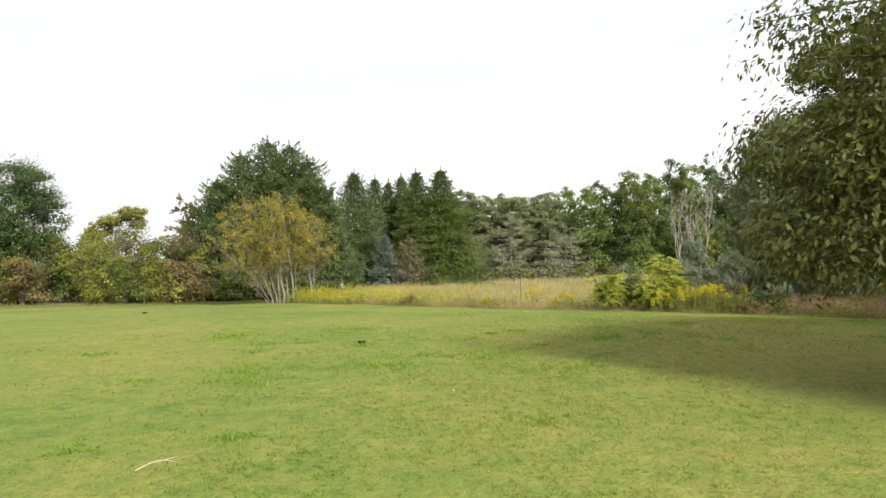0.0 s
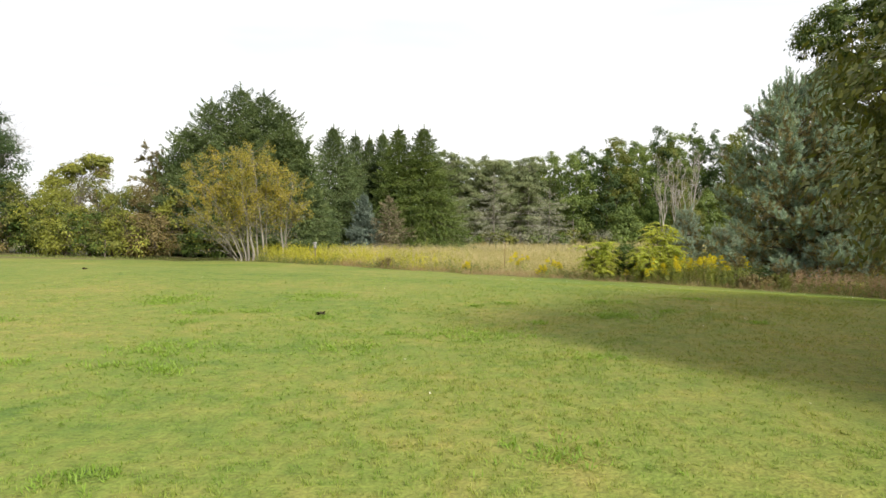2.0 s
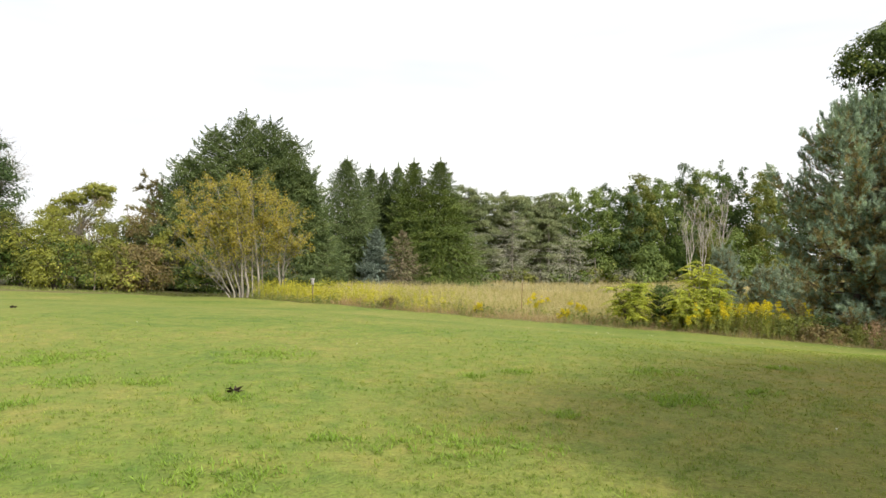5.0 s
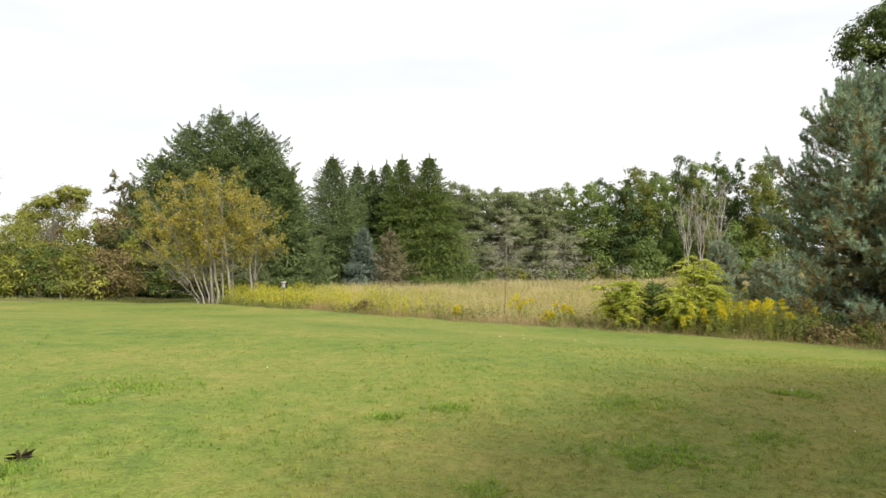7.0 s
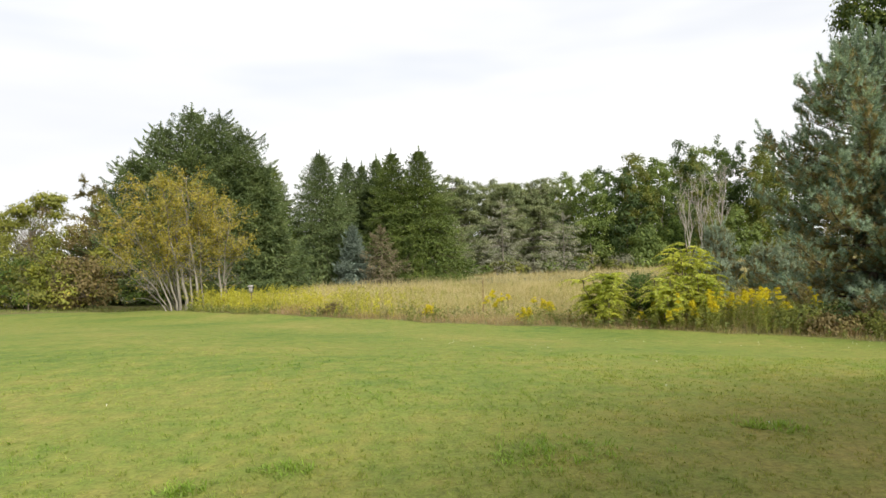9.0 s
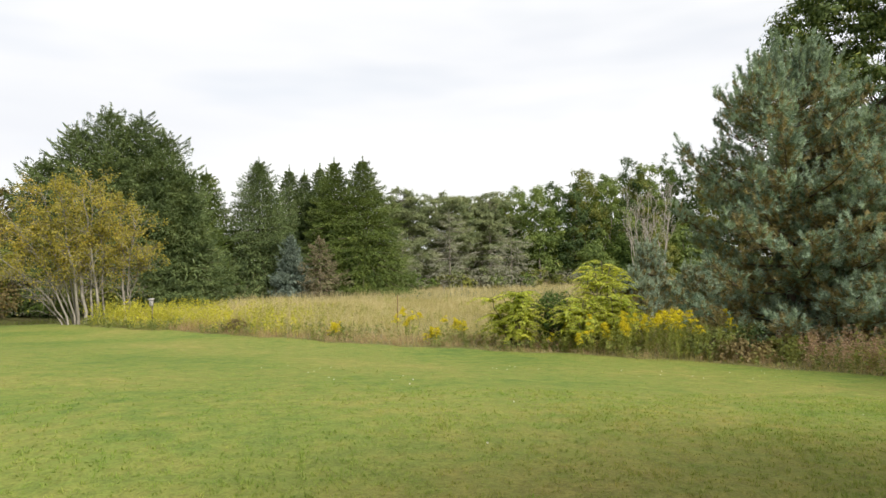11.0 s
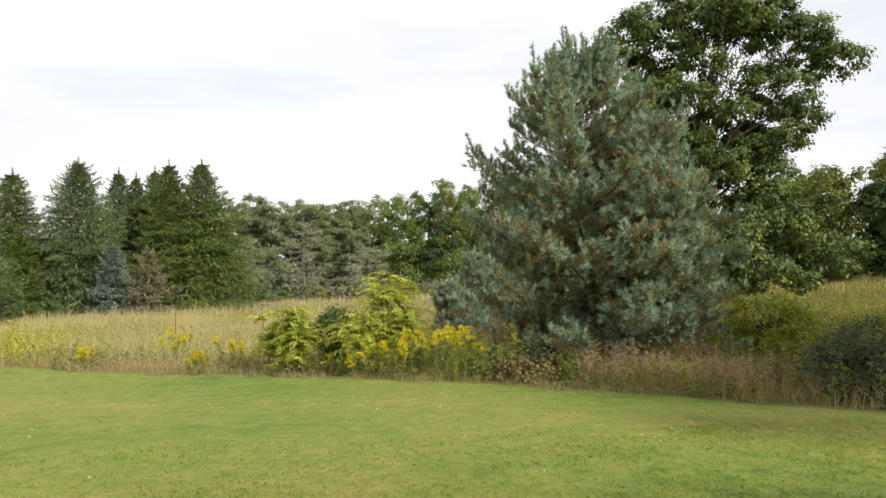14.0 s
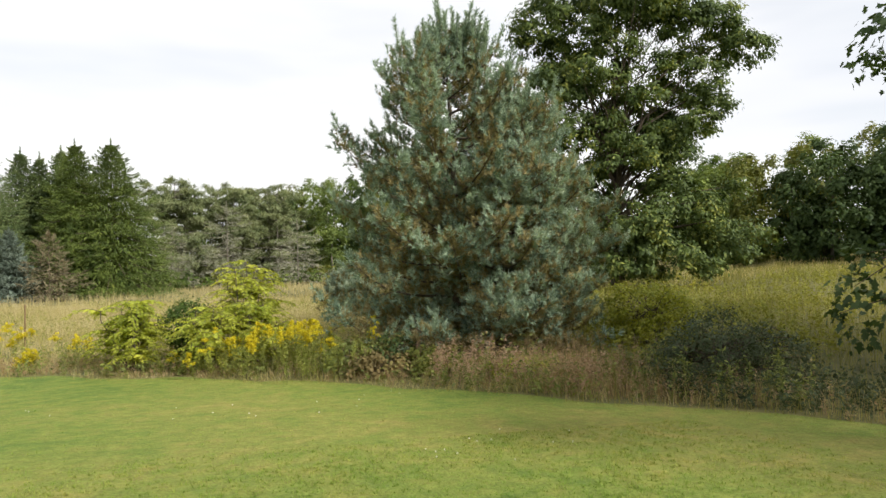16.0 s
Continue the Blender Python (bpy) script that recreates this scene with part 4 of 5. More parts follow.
def lawn_weeds():
    """Patches of lusher, broader-leaved grass and weeds in the turf."""
    rng = rng_of(12)
    cx, cy = scatter(60, -7, 12, 3.6, 16, rng)
    size = 0.12 + 0.34 * rng.random(60) ** 2
    count = (520 * size ** 1.5).astype(int) + 4
    x = np.repeat(cx, count) + rng.normal(size=count.sum()) * np.repeat(size, count)
    y = np.repeat(cy, count) + rng.normal(size=count.sum()) * np.repeat(size, count) * 0.8
    k = on_lawn(x, y, 0.3)
    x, y = x[k], y[k]
    per = 7
    n = len(x) * per
    c = np.stack([x, y, height(x, y)], 1)
    p = np.repeat(c, per, 0) + rng.normal(size=(n, 3)) * np.array([0.022, 0.022, 0.0])
    a = unit(rng.normal(size=(n, 3)) * np.array([0.8, 0.8, 0.15]) + np.array([0, 0, 0.6]))
    ob = new("lawn_weeds", mesh_of("lawn_weeds", [leaf_quads(p, a, 0.040 + 0.045 * rng.random(n), 0.011, rng, 0.8)], [M_WEED_LAWN]))
    return tagged(ob, "tufts of lush green weeds in the lawn", "weed", kind="stuff")


lawn_weeds()


# ---- the meadow's grass ----
def meadow(name, label, n, box, ln, w, mat, seed, gap=(0.0, 400.0), power=1.0, lean=0.25, test=None, flat=False):
    rng = rng_of(seed)
    x0, x1, y0, y1 = box
    x = rng.uniform(x0, x1, n)
    y = y0 + (y1 - y0) * rng.random(n) ** power
    d = y - edge_y(x)
    k = (d > gap[0]) & (d < gap[1])
    if test is not None:
        k &= test(x, y)
    x, y, d = x[k], y[k], d[k]
    p = np.stack([x, y, height(x, y) - 0.03], 1)
    m = len(x)
    a = unit(rng.normal(size=(m, 3)) * np.array([lean, lean, 0.02]) + np.array([0, 0, 1]))
    length = ln * (0.6 + 0.4 * np.clip(d / 3, 0, 1)) * (0.5 + 0.6 * rng.random(m)) * (0.85 + 0.3 * np.sin(x * 0.8 + np.sin(y * 0.6) * 2))
    wid = w * (1 + np.clip(np.hypot(x - 8, y - 14) - 16, 0, 80) / 34)
    if flat:
        chunks = [needles(p, a, length, wid, rng, 0.9)]
    else:
        bend = unit(rng.normal(size=(m, 3)) * np.array([1, 1, 0.1]) + np.array([-0.5, 0, 0])) * 0.28
        v, q, _ = stalks(p, a, length, wid, bend, rng)[0]
        tris = np.arange(m)[:, None] * 5 + np.array([[3, 2, 4]])
        chunks = [(v, q, 0), (v[tris.ravel()], np.arange(3 * m).reshape(-1, 3), 0)]
    ob = new(name, mesh_of(name, chunks, [mat]))
    return tagged(ob, label, "grass", kind="stuff")


def herbs(name, label, n, box, h, mat, seed, gap, leaves=12, leaf=0.07, slim=0.35, test=None, head=0.0):
    """Leafy weeds: an upright stalk each, with leaves along it, thicker at the head."""
    rng = rng_of(seed)
    x, y = rng.uniform(box[0], box[1], n), rng.uniform(box[2], box[3], n)
    d = y - edge_y(x)
    k = (d > gap[0]) & (d < gap[1])
    if test is not None:
        k &= test(x, y)
    x, y, d = x[k], y[k], d[k]
    m = len(x)
    hh = h * (0.45 + 0.7 * rng.random(m)) * (0.7 + 0.3 * np.clip(d, 0, 1)) * (0.92 + 0.16 * np.sin(x * 1.1 + 2 * np.sin(y * 0.9)))
    base = np.stack([x, y, height(x, y) - 0.02], 1)
    lean = rng.normal(size=(m, 3)) * np.array([0.16, 0.16, 0]) + np.array([0, 0, 1])
    top = base + lean * hh[:, None]
    f = (0.1 + 0.9 * rng.random((m, leaves)) ** (1.0 - 0.6 * head))[..., None]
    p = (base[:, None] + (top - base)[:, None] * f).reshape(-1, 3)
    a = unit(rng.normal(size=p.shape) * np.array([1, 1, 0.6]) + np.array([0, 0, 0.25]))
    ln = leaf * (0.5 + 0.9 * rng.random(len(p)))
    p = p + a * 0.01
    ob = new(name, mesh_of(name, [leaf_quads(p, a, ln, ln * slim, rng, 0.2), needles(base, unit(lean), hh, 0.008, rng, 0.9)], [mat]))
    return tagged(ob, label, "weed", kind="stuff")


def wave(x, y, a=0.55, b=0.45):
    return np.sin(x * a + 1.7 * np.sin(y * 0.31)) + np.sin(y * b + 1.3 * np.sin(x * 0.37))


meadow("meadow_grass", "tall straw-coloured meadow grass gone to seed", 110000, (-10, 24, 18, 60), 0.72, 0.006, M_STRAW, 21, (1.0, 90), test=lambda x, y: x - 0.25 * (y - 24) < 14 + 2 * np.sin(y))
meadow("meadow_grass", "olive-green meadow grass on the rise", 56000, (17, 64, 19, 64), 0.70, 0.008, M_MEADOW_OLIVE, 33, (2.0, 90), flat=True)
meadow("meadow_grass", "far stretch of pale dry meadow grass", 50000, (-50, 100, 46, 125), 0.85, 0.020, M_STRAW, 22, (3, 400), flat=True, test=lambda x, y: x > -13)
meadow("meadow_undergrowth", "greener grass under the dry meadow", 80000, (-12, 34, 18, 64), 0.48, 0.012, M_STRAW_GREEN, 23, (0.2, 90), flat=True)
meadow("edge_grass", "uncut green and straw grass where the mowing stops", 60000, (-8, 20, 14, 42), 0.30, 0.010, M_STRAW_GREEN, 25, (-0.3, 1.2), flat=True)
meadow("edge_grass", "uncut green grass below the hedge", 30000, (-46, -8, 38, 52), 0.35, 0.02, M_WEED, 28, (-0.1, 2.4), flat=True)
herbs("edge_weeds", "russet seed heads of knee-high weeds along the lawn", 7500, (-4, 20, 17, 39), 0.50, M_RUSSET, 24, (0.05, 1.9), 14, 0.045, 0.35, head=0.8, test=lambda x, y: wave(x, y, 1.1, 1.4) > -0.8)
herbs("edge_weeds", "green leafy weeds along the lawn", 9000, (-3, 20, 17, 38), 0.50, M_WEED, 29, (0.1, 2.4), 13, 0.085, 0.4, test=lambda x, y: wave(x, y, 1.3, 1.1) > -0.3)
meadow("edge_grass", "pale straw plumes along the bank", 30000, (-3, 20, 17, 40), 0.62, 0.007, M_STRAW, 34, (0.2, 3.0))
meadow("edge_grass", "bleached bent grass before the shrubs", 9000, (6.5, 15, 24, 31), 0.50, 0.010, M_STRAW, 36, (0.0, 1.0), flat=True, lean=0.5)
herbs("meadow_herbs", "pink-brown seed heads in front of the pine", 3000, (13.5, 19, 18, 27), 0.80, M_ROSE, 30, (0.3, 2.6), 20, 0.05, 0.4, head=0.9, test=lambda x, y: (wave(x, y, 1.7, 1.9) > -0.7) & (x + 0.5 * np.sin(y * 9) < 17.2))
# the dark leaf colour of these weeds stands in for the oak's shade
herbs("meadow_herbs", "green weeds with the oak's shade put into their dark colour", 800, (16.8, 21, 16, 24), 0.62, M_SHRUB_DARK, 41, (0.2, 4.0), 22, 0.075, 0.4, test=lambda x, y: wave(x, y, 1.6, 1.3) > -0.9)
herbs("meadow_herbs", "green leafy weeds standing among the seed heads", 1500, (12.5, 20, 18, 29), 0.85, M_WEED, 37, (0.5, 5.0), 20, 0.08, 0.35, test=lambda x, y: wave(x, y, 1.2, 0.9) > 0.2)
meadow("edge_grass", "tall tan grass at the pine's foot", 9000, (12.5, 19, 20, 29), 0.95, 0.007, M_RUSSET, 38, (0.5, 4.5), test=lambda x, y: (wave(x, y, 1.5, 1.2) > -0.4) & (x + 0.6 * np.sin(y * 7) < 17.4))
meadow("edge_grass", "low pinkish-brown grass where the meadow meets the lawn", 26000, (-5, 10, 28, 40), 0.50, 0.009, M_RUSSET, 39, (0.1, 2.4), test=lambda x, y: wave(x, y, 0.8, 1.0) > -1.0)
herbs("meadow_herbs", "yellow-green herbs scattered through the meadow", 6400, (-8, 32, 24, 56), 0.75, M_STEM, 31, (1.0, 40), 11, 0.10, 0.3, test=lambda x, y: wave(x, y) > 0.3)
herbs("goldenrod_stand", "dense yellow-green goldenrod beside the lawn", 3600, (-10.2, 2.5, 34, 46), 1.08, M_GOLD_PALE, 26, (0.3, 6.5), 18, 0.085, 0.35, test=lambda x, y: x + 0.5 * (y - 37) < -1.2 + 1.6 * np.sin(y * 1.3) + 2.4 * np.sin(x * 41) * np.sin(y * 37), head=0.6)
herbs("edge_weeds", "shaded green leaves at the foot of the goldenrod", 1700, (-10.2, -2.5, 36, 44), 0.50, M_WEED, 40, (0.0, 1.0), 16, 0.09, 0.4, test=lambda x, y: wave(x, y, 1.4, 1.2) > -0.9)
herbs("goldenrod_stand", "late goldenrod in the upper meadow", 6400, (18, 60, 24, 58), 0.80, M_GOLD_LATE, 27, (3, 60), 13, 0.11, 0.4, test=lambda x, y: wave(x, y, 0.3, 0.5) > 0.1, head=0.75)

# ---- conifers ----
spruce("spruce_tree", at(-14.8, 55.0), "broad dark green spruce with a rounded top of several leaders", 13.7, 6.1, M_SPRUCE, 31, 270, 270, 0.26, 0.06, hang=0.22, core=0.9, power=0.52, upturn=0.18, climb=0.60, ragged=0.12, plume=0.26, spire=0.40,
       tops=((0, 0, 1, 0.72), (1.7, 0.6, 0.975, 0.68), (3.3, 0.4, 0.88, 0.72), (-2.6, 0.8, 0.93, 0.72), (4.6, -0.2, 0.70, 0.50), (-4.4, 0.2, 0.76, 0.66)))
spruce("spruce_tree", at(-11.0, 81.0), "tall dark green spruce among others", 14.8, 7.4, M_SPRUCE, 32, 330, 270, 0.28, 0.055, hang=0.22, core=0.9, power=0.80, sag=0.46, upturn=0.15, climb=0.55, ragged=0.12, plume=0.22, spire=0.65)
spruce("spruce_tree", at(-9.2, 89.0), "tall slim spruces crowded behind their neighbours", 15.6, 5.2, M_SPRUCE, 33, 200, 170, 0.32, 0.07, hang=0.22, core=0.8, power=0.74, upturn=0.14, climb=0.5, ragged=0.12, plume=0.24, spire=0.65, tops=((0, 0, 0.97, 1), (1.9, -1.0, 0.93, 0.8), (3.6, 0, 0.985, 1)))
spruce("spruce_tree", at(-0.6, 83.0), "tall bright green twin-topped spruce reaching to the ground", 15.2, 7.9, M_SPRUCE_BRIGHT, 34, 330, 280, 0.28, 0.055, hang=0.22, core=0.9, power=0.80, sag=0.50, upturn=0.15, climb=0.50, ragged=0.12, plume=0.22, spire=0.65,
       tops=((0.5, 0, 1, 0.95), (-2.7, 0.5, 0.995, 0.80)))
spruce("spruce_tree", at(-16.2, 80.0), "slim bright green spruce behind the broad one", 13.6, 5.2, M_SPRUCE_BRIGHT, 35, 260, 220, 0.28, 0.055, hang=0.22, core=0.9, power=0.66, sag=0.50, upturn=0.15, climb=0.45, ragged=0.12, plume=0.24, spire=0.6)
spruce("spruce_tree", at(-14.6, 77.0), "shorter green spruce beside the tall ones", 7.4, 3.0, M_SPRUCE_BRIGHT, 39, 150, 200, 0.28, 0.06, ragged=0.14, plume=0.28)
spruce("blue_spruce", at(-6.9, 76.0), "small blue-grey spruce at the wood's edge", 6.2, 2.3, M_SPRUCE_BLUE, 36, 110, 150, 0.26, 0.075, sag=0.15, ragged=0.25)
spruce("dry_spruce", at(-4.0, 76.0), "small dying spruce with brown layered boughs", 6.0, 3.0, M_SPRUCE_DEAD, 37, 70, 110, 0.32, 0.05, sag=0.30, core=0.10, plume=0.14, ragged=0.3)


def limb_pine(place, seed):
    """A scrub pine whose long level limbs carry brushes of needles, half under yellowing vines."""
    rng = rng_of(seed)
    tree = thing("scrub_pine", place, "ragged pine with long level limbs hung with vines", "tree")
    wood, p, d, vp, vn = [tube(np.stack([np.zeros(7), np.zeros(7), np.linspace(-0.25, 8.2, 7)], 1), np.linspace(0.16, 0.03, 7), 7)], [], [], [], []
    for i in range(40):
        z = 2.0 + 6.0 * (i + rng.random()) / 40
        th = np.pi + rng.normal() * 0.75 if i % 3 else rng.random() * 6.283
        reach = (4.3 - 0.34 * abs(z - 5.2)) * (0.55 + 0.5 * rng.random())
        out = np.array([math.cos(th), math.sin(th), 0])
        root = np.array([0, 0, z - 0.4])
        end = root + out * reach + np.array([0, 0, reach * (0.16 + 0.16 * rng.normal())])
        wood.append(limb(root, end, 0.05, 0.014, rng, -0.05, 0.05, 6, 5))
        for _ in range(9):
            q = root + (end - root) * (0.45 + 0.55 * rng.random())
            tip = q + unit(out * 0.7 + rng.normal(size=3) * 0.55 + np.array([0, 0, 0.4])) * (0.3 + 0.4 * rng.random())
            wood.append(tube(np.stack([q, tip]), [0.014, 0.006], 3))
            m = 34
            p.append(q + (tip - q) * (0.2 + 0.9 * rng.random((m, 1))))
            d.append(unit(rng.normal(size=(m, 3)) + unit(tip - q) * 0.9))
        if rng.random() < 0.7:
            m = 46
            vp.append(root + (end - root) * (0.15 + 0.6 * rng.random((m, 1))) + rng.normal(size=(m, 3)) * np.array([0.4, 0.4, 0.3]))
            vn.append(unit(rng.normal(size=(m, 3)) * 0.6 + np.array([0, -0.4, 0.7])))
    p, d = np.concatenate(p), np.concatenate(d)
    part("crown", [needles(p, d, 0.26 * (0.7 + 0.6 * rng.random(len(p))), 0.06, rng, 0.0)], M_SCRUB_PINE, tree)
    vp, vn = np.concatenate(vp), np.concatenate(vn)
    part("vines", facing_leaves(vp, vn, np.array([0, 0, -1.0]), 0.16 * (0.6 + 0.8 * rng.random(len(vp))), 0.11, rng), M_LEAF_OLIVE, tree, "yellow-green vine leaves over the limbs")
    part("trunk", wood, M_BARK, tree)
    return tree


limb_pine(at(-20.0, 55.5), 38)

brush_pine("pine_tree", at(15.4, 29.0), "blue-green pine with upright candle shoots", ((0, 0, 8.8, 2.9), (2.2, 0.9, 7.1, 2.5), (1.0, -0.6, 4.4, 2.4)), 41, M_PINE, M_PINE_BROWN, 0.41, 6, 27, dense=15.0, candles=46)
brush_pine("young_pine", at(17.0, 43.6), "young grey-green pine in the meadow", ((0, 0, 3.5, 1.0),), 42, M_PINE_YOUNG, M_PINE_BROWN, 0.30, 6, candles=12, group="young pines")
brush_pine("young_pine", at(14.4, 38.9), "small bushy grey-green pine among dry grass", ((0, 0, 1.8, 0.8), (0.7, 0.4, 1.5, 0.7)), 43, M_PINE_YOUNG, M_PINE_BROWN, 0.26, 6, candles=8, group="young pines")
brush_pine("young_pine", at(18.6, 41.6), "broad young grey-green pine behind the big one", ((0, 0, 2.3, 1.1), (1.1, 0.3, 1.8, 0.9)), 44, M_PINE_YOUNG, M_PINE_BROWN, 0.28, 6, candles=10, group="young pines")

# ---- leafy trees and shrubs ----
HR, HD = np.array([0.945, -0.326]), np.array([0.326, 0.945])


def crown_of(blobs):
    """Crown masses given by their offset across, depth, height and half sizes, turned to stand square to the lawn's corner."""
    return tuple((*(HR * r + HD * d), z, a, b, c, *rest) for r, d, z, a, b, c, *rest in blobs)


broadleaf("hickory_tree", at(32.5, 47.0), "tall green leafy tree with open upper limbs",
          crown_of(((-2.8, 0, 16.0, 3.3, 3.2, 2.7), (-0.6, 0, 17.8, 2.8, 3.0, 2.0), (1.4, -0.5, 17.8, 3.4, 3.4, 2.2), (4.6, 0.3, 16.9, 2.9, 3.0, 2.3), (7.4, 0, 14.6, 2.0, 1.9, 1.4), (6.2, 0.2, 15.6, 1.8, 2.0, 1.4), (5.6, 0, 11.4, 1.6, 2.0, 1.3), (-0.6, -0.8, 13.0, 3.2, 3.0, 1.9), (4.4, 0, 12.9, 2.2, 2.6, 1.6),
                    (-3.2, 0.4, 12.4, 2.7, 2.8, 1.9), (2.0, -0.4, 10.6, 3.0, 2.8, 1.5), (4.2, 0, 9.8, 1.7, 2.0, 1.2), (-2.2, 0, 9.4, 3.2, 3.0, 2.0), (0.6, 0, 7.4, 2.6, 3.0, 1.6), (-3.0, 0, 5.6, 3.2, 3.0, 2.6),
                    (3.6, -0.6, 5.6, 2.4, 2.6, 1.9), (3.6, 0, 8.6, 2.4, 2.4, 1.5, 1.2), (1.8, -0.4, 8.4, 2.0, 2.2, 1.4), (5.6, -0.6, 4.6, 2.4, 2.6, 2.2), (6.4, -0.9, 2.6, 1.9, 2.2, 1.5), (1.4, -0.8, 4.0, 3.2, 3.0, 2.2), (3.6, -1.0, 1.7, 2.8, 2.6, 1.5), (-0.2, -0.8, 2.4, 3.2, 2.6, 2.0), (1.6, -1.0, 2.2, 2.4, 2.4, 1.8))),
          M_HICKORY, 2600, M_BARK, 0.34, 51, 0.46, 56, 0.23, 0.52, boughs=270, bough=1.2, twigs=0.05)
broadleaf("cherry_tree", at(12.4, 6.0), "leafy shade tree with long drooping twigs",
          ((0.4, -0.7, 5.2, 5.4, 4.7, 3.1, 1.6), (2.6, 2.4, 3.2, 5.0, 4.5, 2.5, 1.1), (-4.0, 1.7, 3.3, 3.0, 2.6, 2.5, 1.1), (-4.8, 1.8, 4.2, 2.5, 2.3, 2.0, 0.8), (-5.7, 1.9, 3.3, 1.8, 2.0, 1.7, 0.7), (-6.9, 2.0, 1.95, 1.6, 1.4, 0.75, 3.0), (-6.8, 2.2, 3.0, 1.7, 1.4, 0.85, 3.0), (-7.2, 2.0, 4.45, 1.5, 1.3, 0.45, 1.5), (1.8, -0.8, 7.2, 4.2, 3.8, 2.0, 0.7), (-1.8, -2.8, 5.0, 3.0, 2.8, 2.2, 1.7)),
          M_CHERRY, 3300, M_BARK, 0.24, 52, 0.40, 42, 0.30, 0.40, droop=0.55, twigs=0.2, fine=(-3.4, 0.36))
broadleaf("oak_tree", at(28.2, 20.2), "dark oak with lobed leaves and low boughs", ((0.6, -0.6, 7.0, 5.4, 5.2, 4.0, 0.9), (5.2, 3.0, 8.6, 4.8, 4.6, 3.6, 0.8), (-1.0, -4.0, 11.0, 5.0, 4.8, 3.4, 0.5), (2.2, -1.5, 13.4, 4.6, 4.4, 2.8, 0.6), (-3.0, 0.6, 1.9, 3.4, 3.0, 1.2), (-5.0, -6.8, 5.8, 5.4, 4.8, 3.8, 1.8), (-2.0, -4.0, 4.2, 3.4, 3.0, 2.0, 1.6), (-5.9, 2.5, 1.45, 0.9, 0.9, 0.35, 3.0), (-5.38, 2.25, 6.68, 0.6, 0.6, 0.75, 2.8)),
          M_LEAF_DARK, 1900, M_BARK, 0.40, 53, 0.46, 17, 0.22, 0.70, lobed=True, boughs=90, bough=1.2, twigs=0.3)
def yellow_tree(place, seed):
    """A clump of thin grey stems fanning up from one spot, small yellowing leaves in the upper half, bare low boughs."""
    rng = rng_of(seed)
    tree = thing("yellow_tree", place, "many-stemmed tree with thin yellowing leaves", "tree")
    wood, ends = [], []
    feet = [(-0.95, 0.0, -0.25, 6.3, 0.075), (-0.75, 0.15, -0.9, 6.9, 0.085), (-1.15, 0.1, -2.2, 5.8, 0.05), (-1.35, -0.1, -3.2, 4.9, 0.05), (-1.5, 0.2, -3.9, 3.9, 0.045), (-1.65, 0.0, -4.2, 2.5, 0.04),
            (0.0, 0.0, 0.25, 6.4, 0.075), (0.1, 0.3, 1.1, 6.2, 0.05), (1.15, 0.0, 1.5, 5.6, 0.065), (1.2, 0.2, 2.6, 4.9, 0.045), (-0.5, 0.3, -0.1, 7.0, 0.06), (-1.2, 0.4, -1.6, 6.4, 0.05), (0.9, 0.4, 2.9, 3.6, 0.04), (-1.4, 0.5, -2.9, 5.5, 0.04)]
    for fx, fy, tx, tz, r in feet:
        depth = rng.normal() * 1.3
        t = np.linspace(0, 1, 10)[:, None]
        a, b = np.array([fx + 0.2, fy, -0.25]), np.array([1.05 * tx - 0.75, fy + depth, tz])
        pts = a + (b - a) * t ** np.array([[1.45, 1.45, 1.0]])
        pts[1:-1] += rng.normal(size=(8, 3)) * np.array([0.05, 0.05, 0.0])
        wood.append(tube(pts, r * (1.08 - 0.92 * t[:, 0]), 6))
        ends.append((pts, r))
    leaf_p, leaf_n = [], []
    for pts, r in ends:
        for _ in range(30):
            f = 0.22 + 0.76 * rng.random()
            s = np.array([np.interp(f * 9, np.arange(10), pts[:, m]) for m in range(3)])
            d = unit(unit(pts[-1] - pts[0]) * 0.6 + rng.normal(size=3) * np.array([0.75, 0.75, 0.35]) + np.array([0, 0, 0.25]))
            e = s + d * (0.7 + 1.0 * rng.random()) * (1.25 - 0.5 * f)
            wood.append(limb(s, e, max(0.010, r * 0.32 * (1.1 - f)), 0.004, rng, 0.05, 0.09, 6, 4))
            for _ in range(5):
                g = 0.3 + 0.7 * rng.random()
                q = s + (e - s) * g
                tip = q + unit(d + rng.normal(size=3) * 0.6) * (0.25 + 0.35 * rng.random())
                wood.append(tube(np.stack([q, (q + tip) / 2 + rng.normal(size=3) * 0.02, tip]), [0.006, 0.005, 0.003], 3))
                m = int(np.clip((tip[2] - 1.5) * 9.0, 2, 22) * (0.1 + 1.35 * rng.random() ** 1.5))
                leaf_p.append(q + (tip - q) * (0.2 + 0.9 * rng.random((m, 1))) + rng.normal(size=(m, 3)) * 0.09)
                leaf_n.append(unit(rng.normal(size=(m, 3)) * 0.7 + np.array([0.1, -0.35, 0.6])))
    p, nrm = np.concatenate(leaf_p), np.concatenate(leaf_n)
    part("crown", facing_leaves(p, nrm, np.array([0, 0, -0.8]), 0.105 * (0.6 + 0.8 * rng.random(len(p))), 0.065, rng), M_LEAF_YELLOW, tree)
    part("trunk", wood, M_BARK_PALE, tree)
    return tree


yellow_tree(at(-10.1, 42.6), 54)

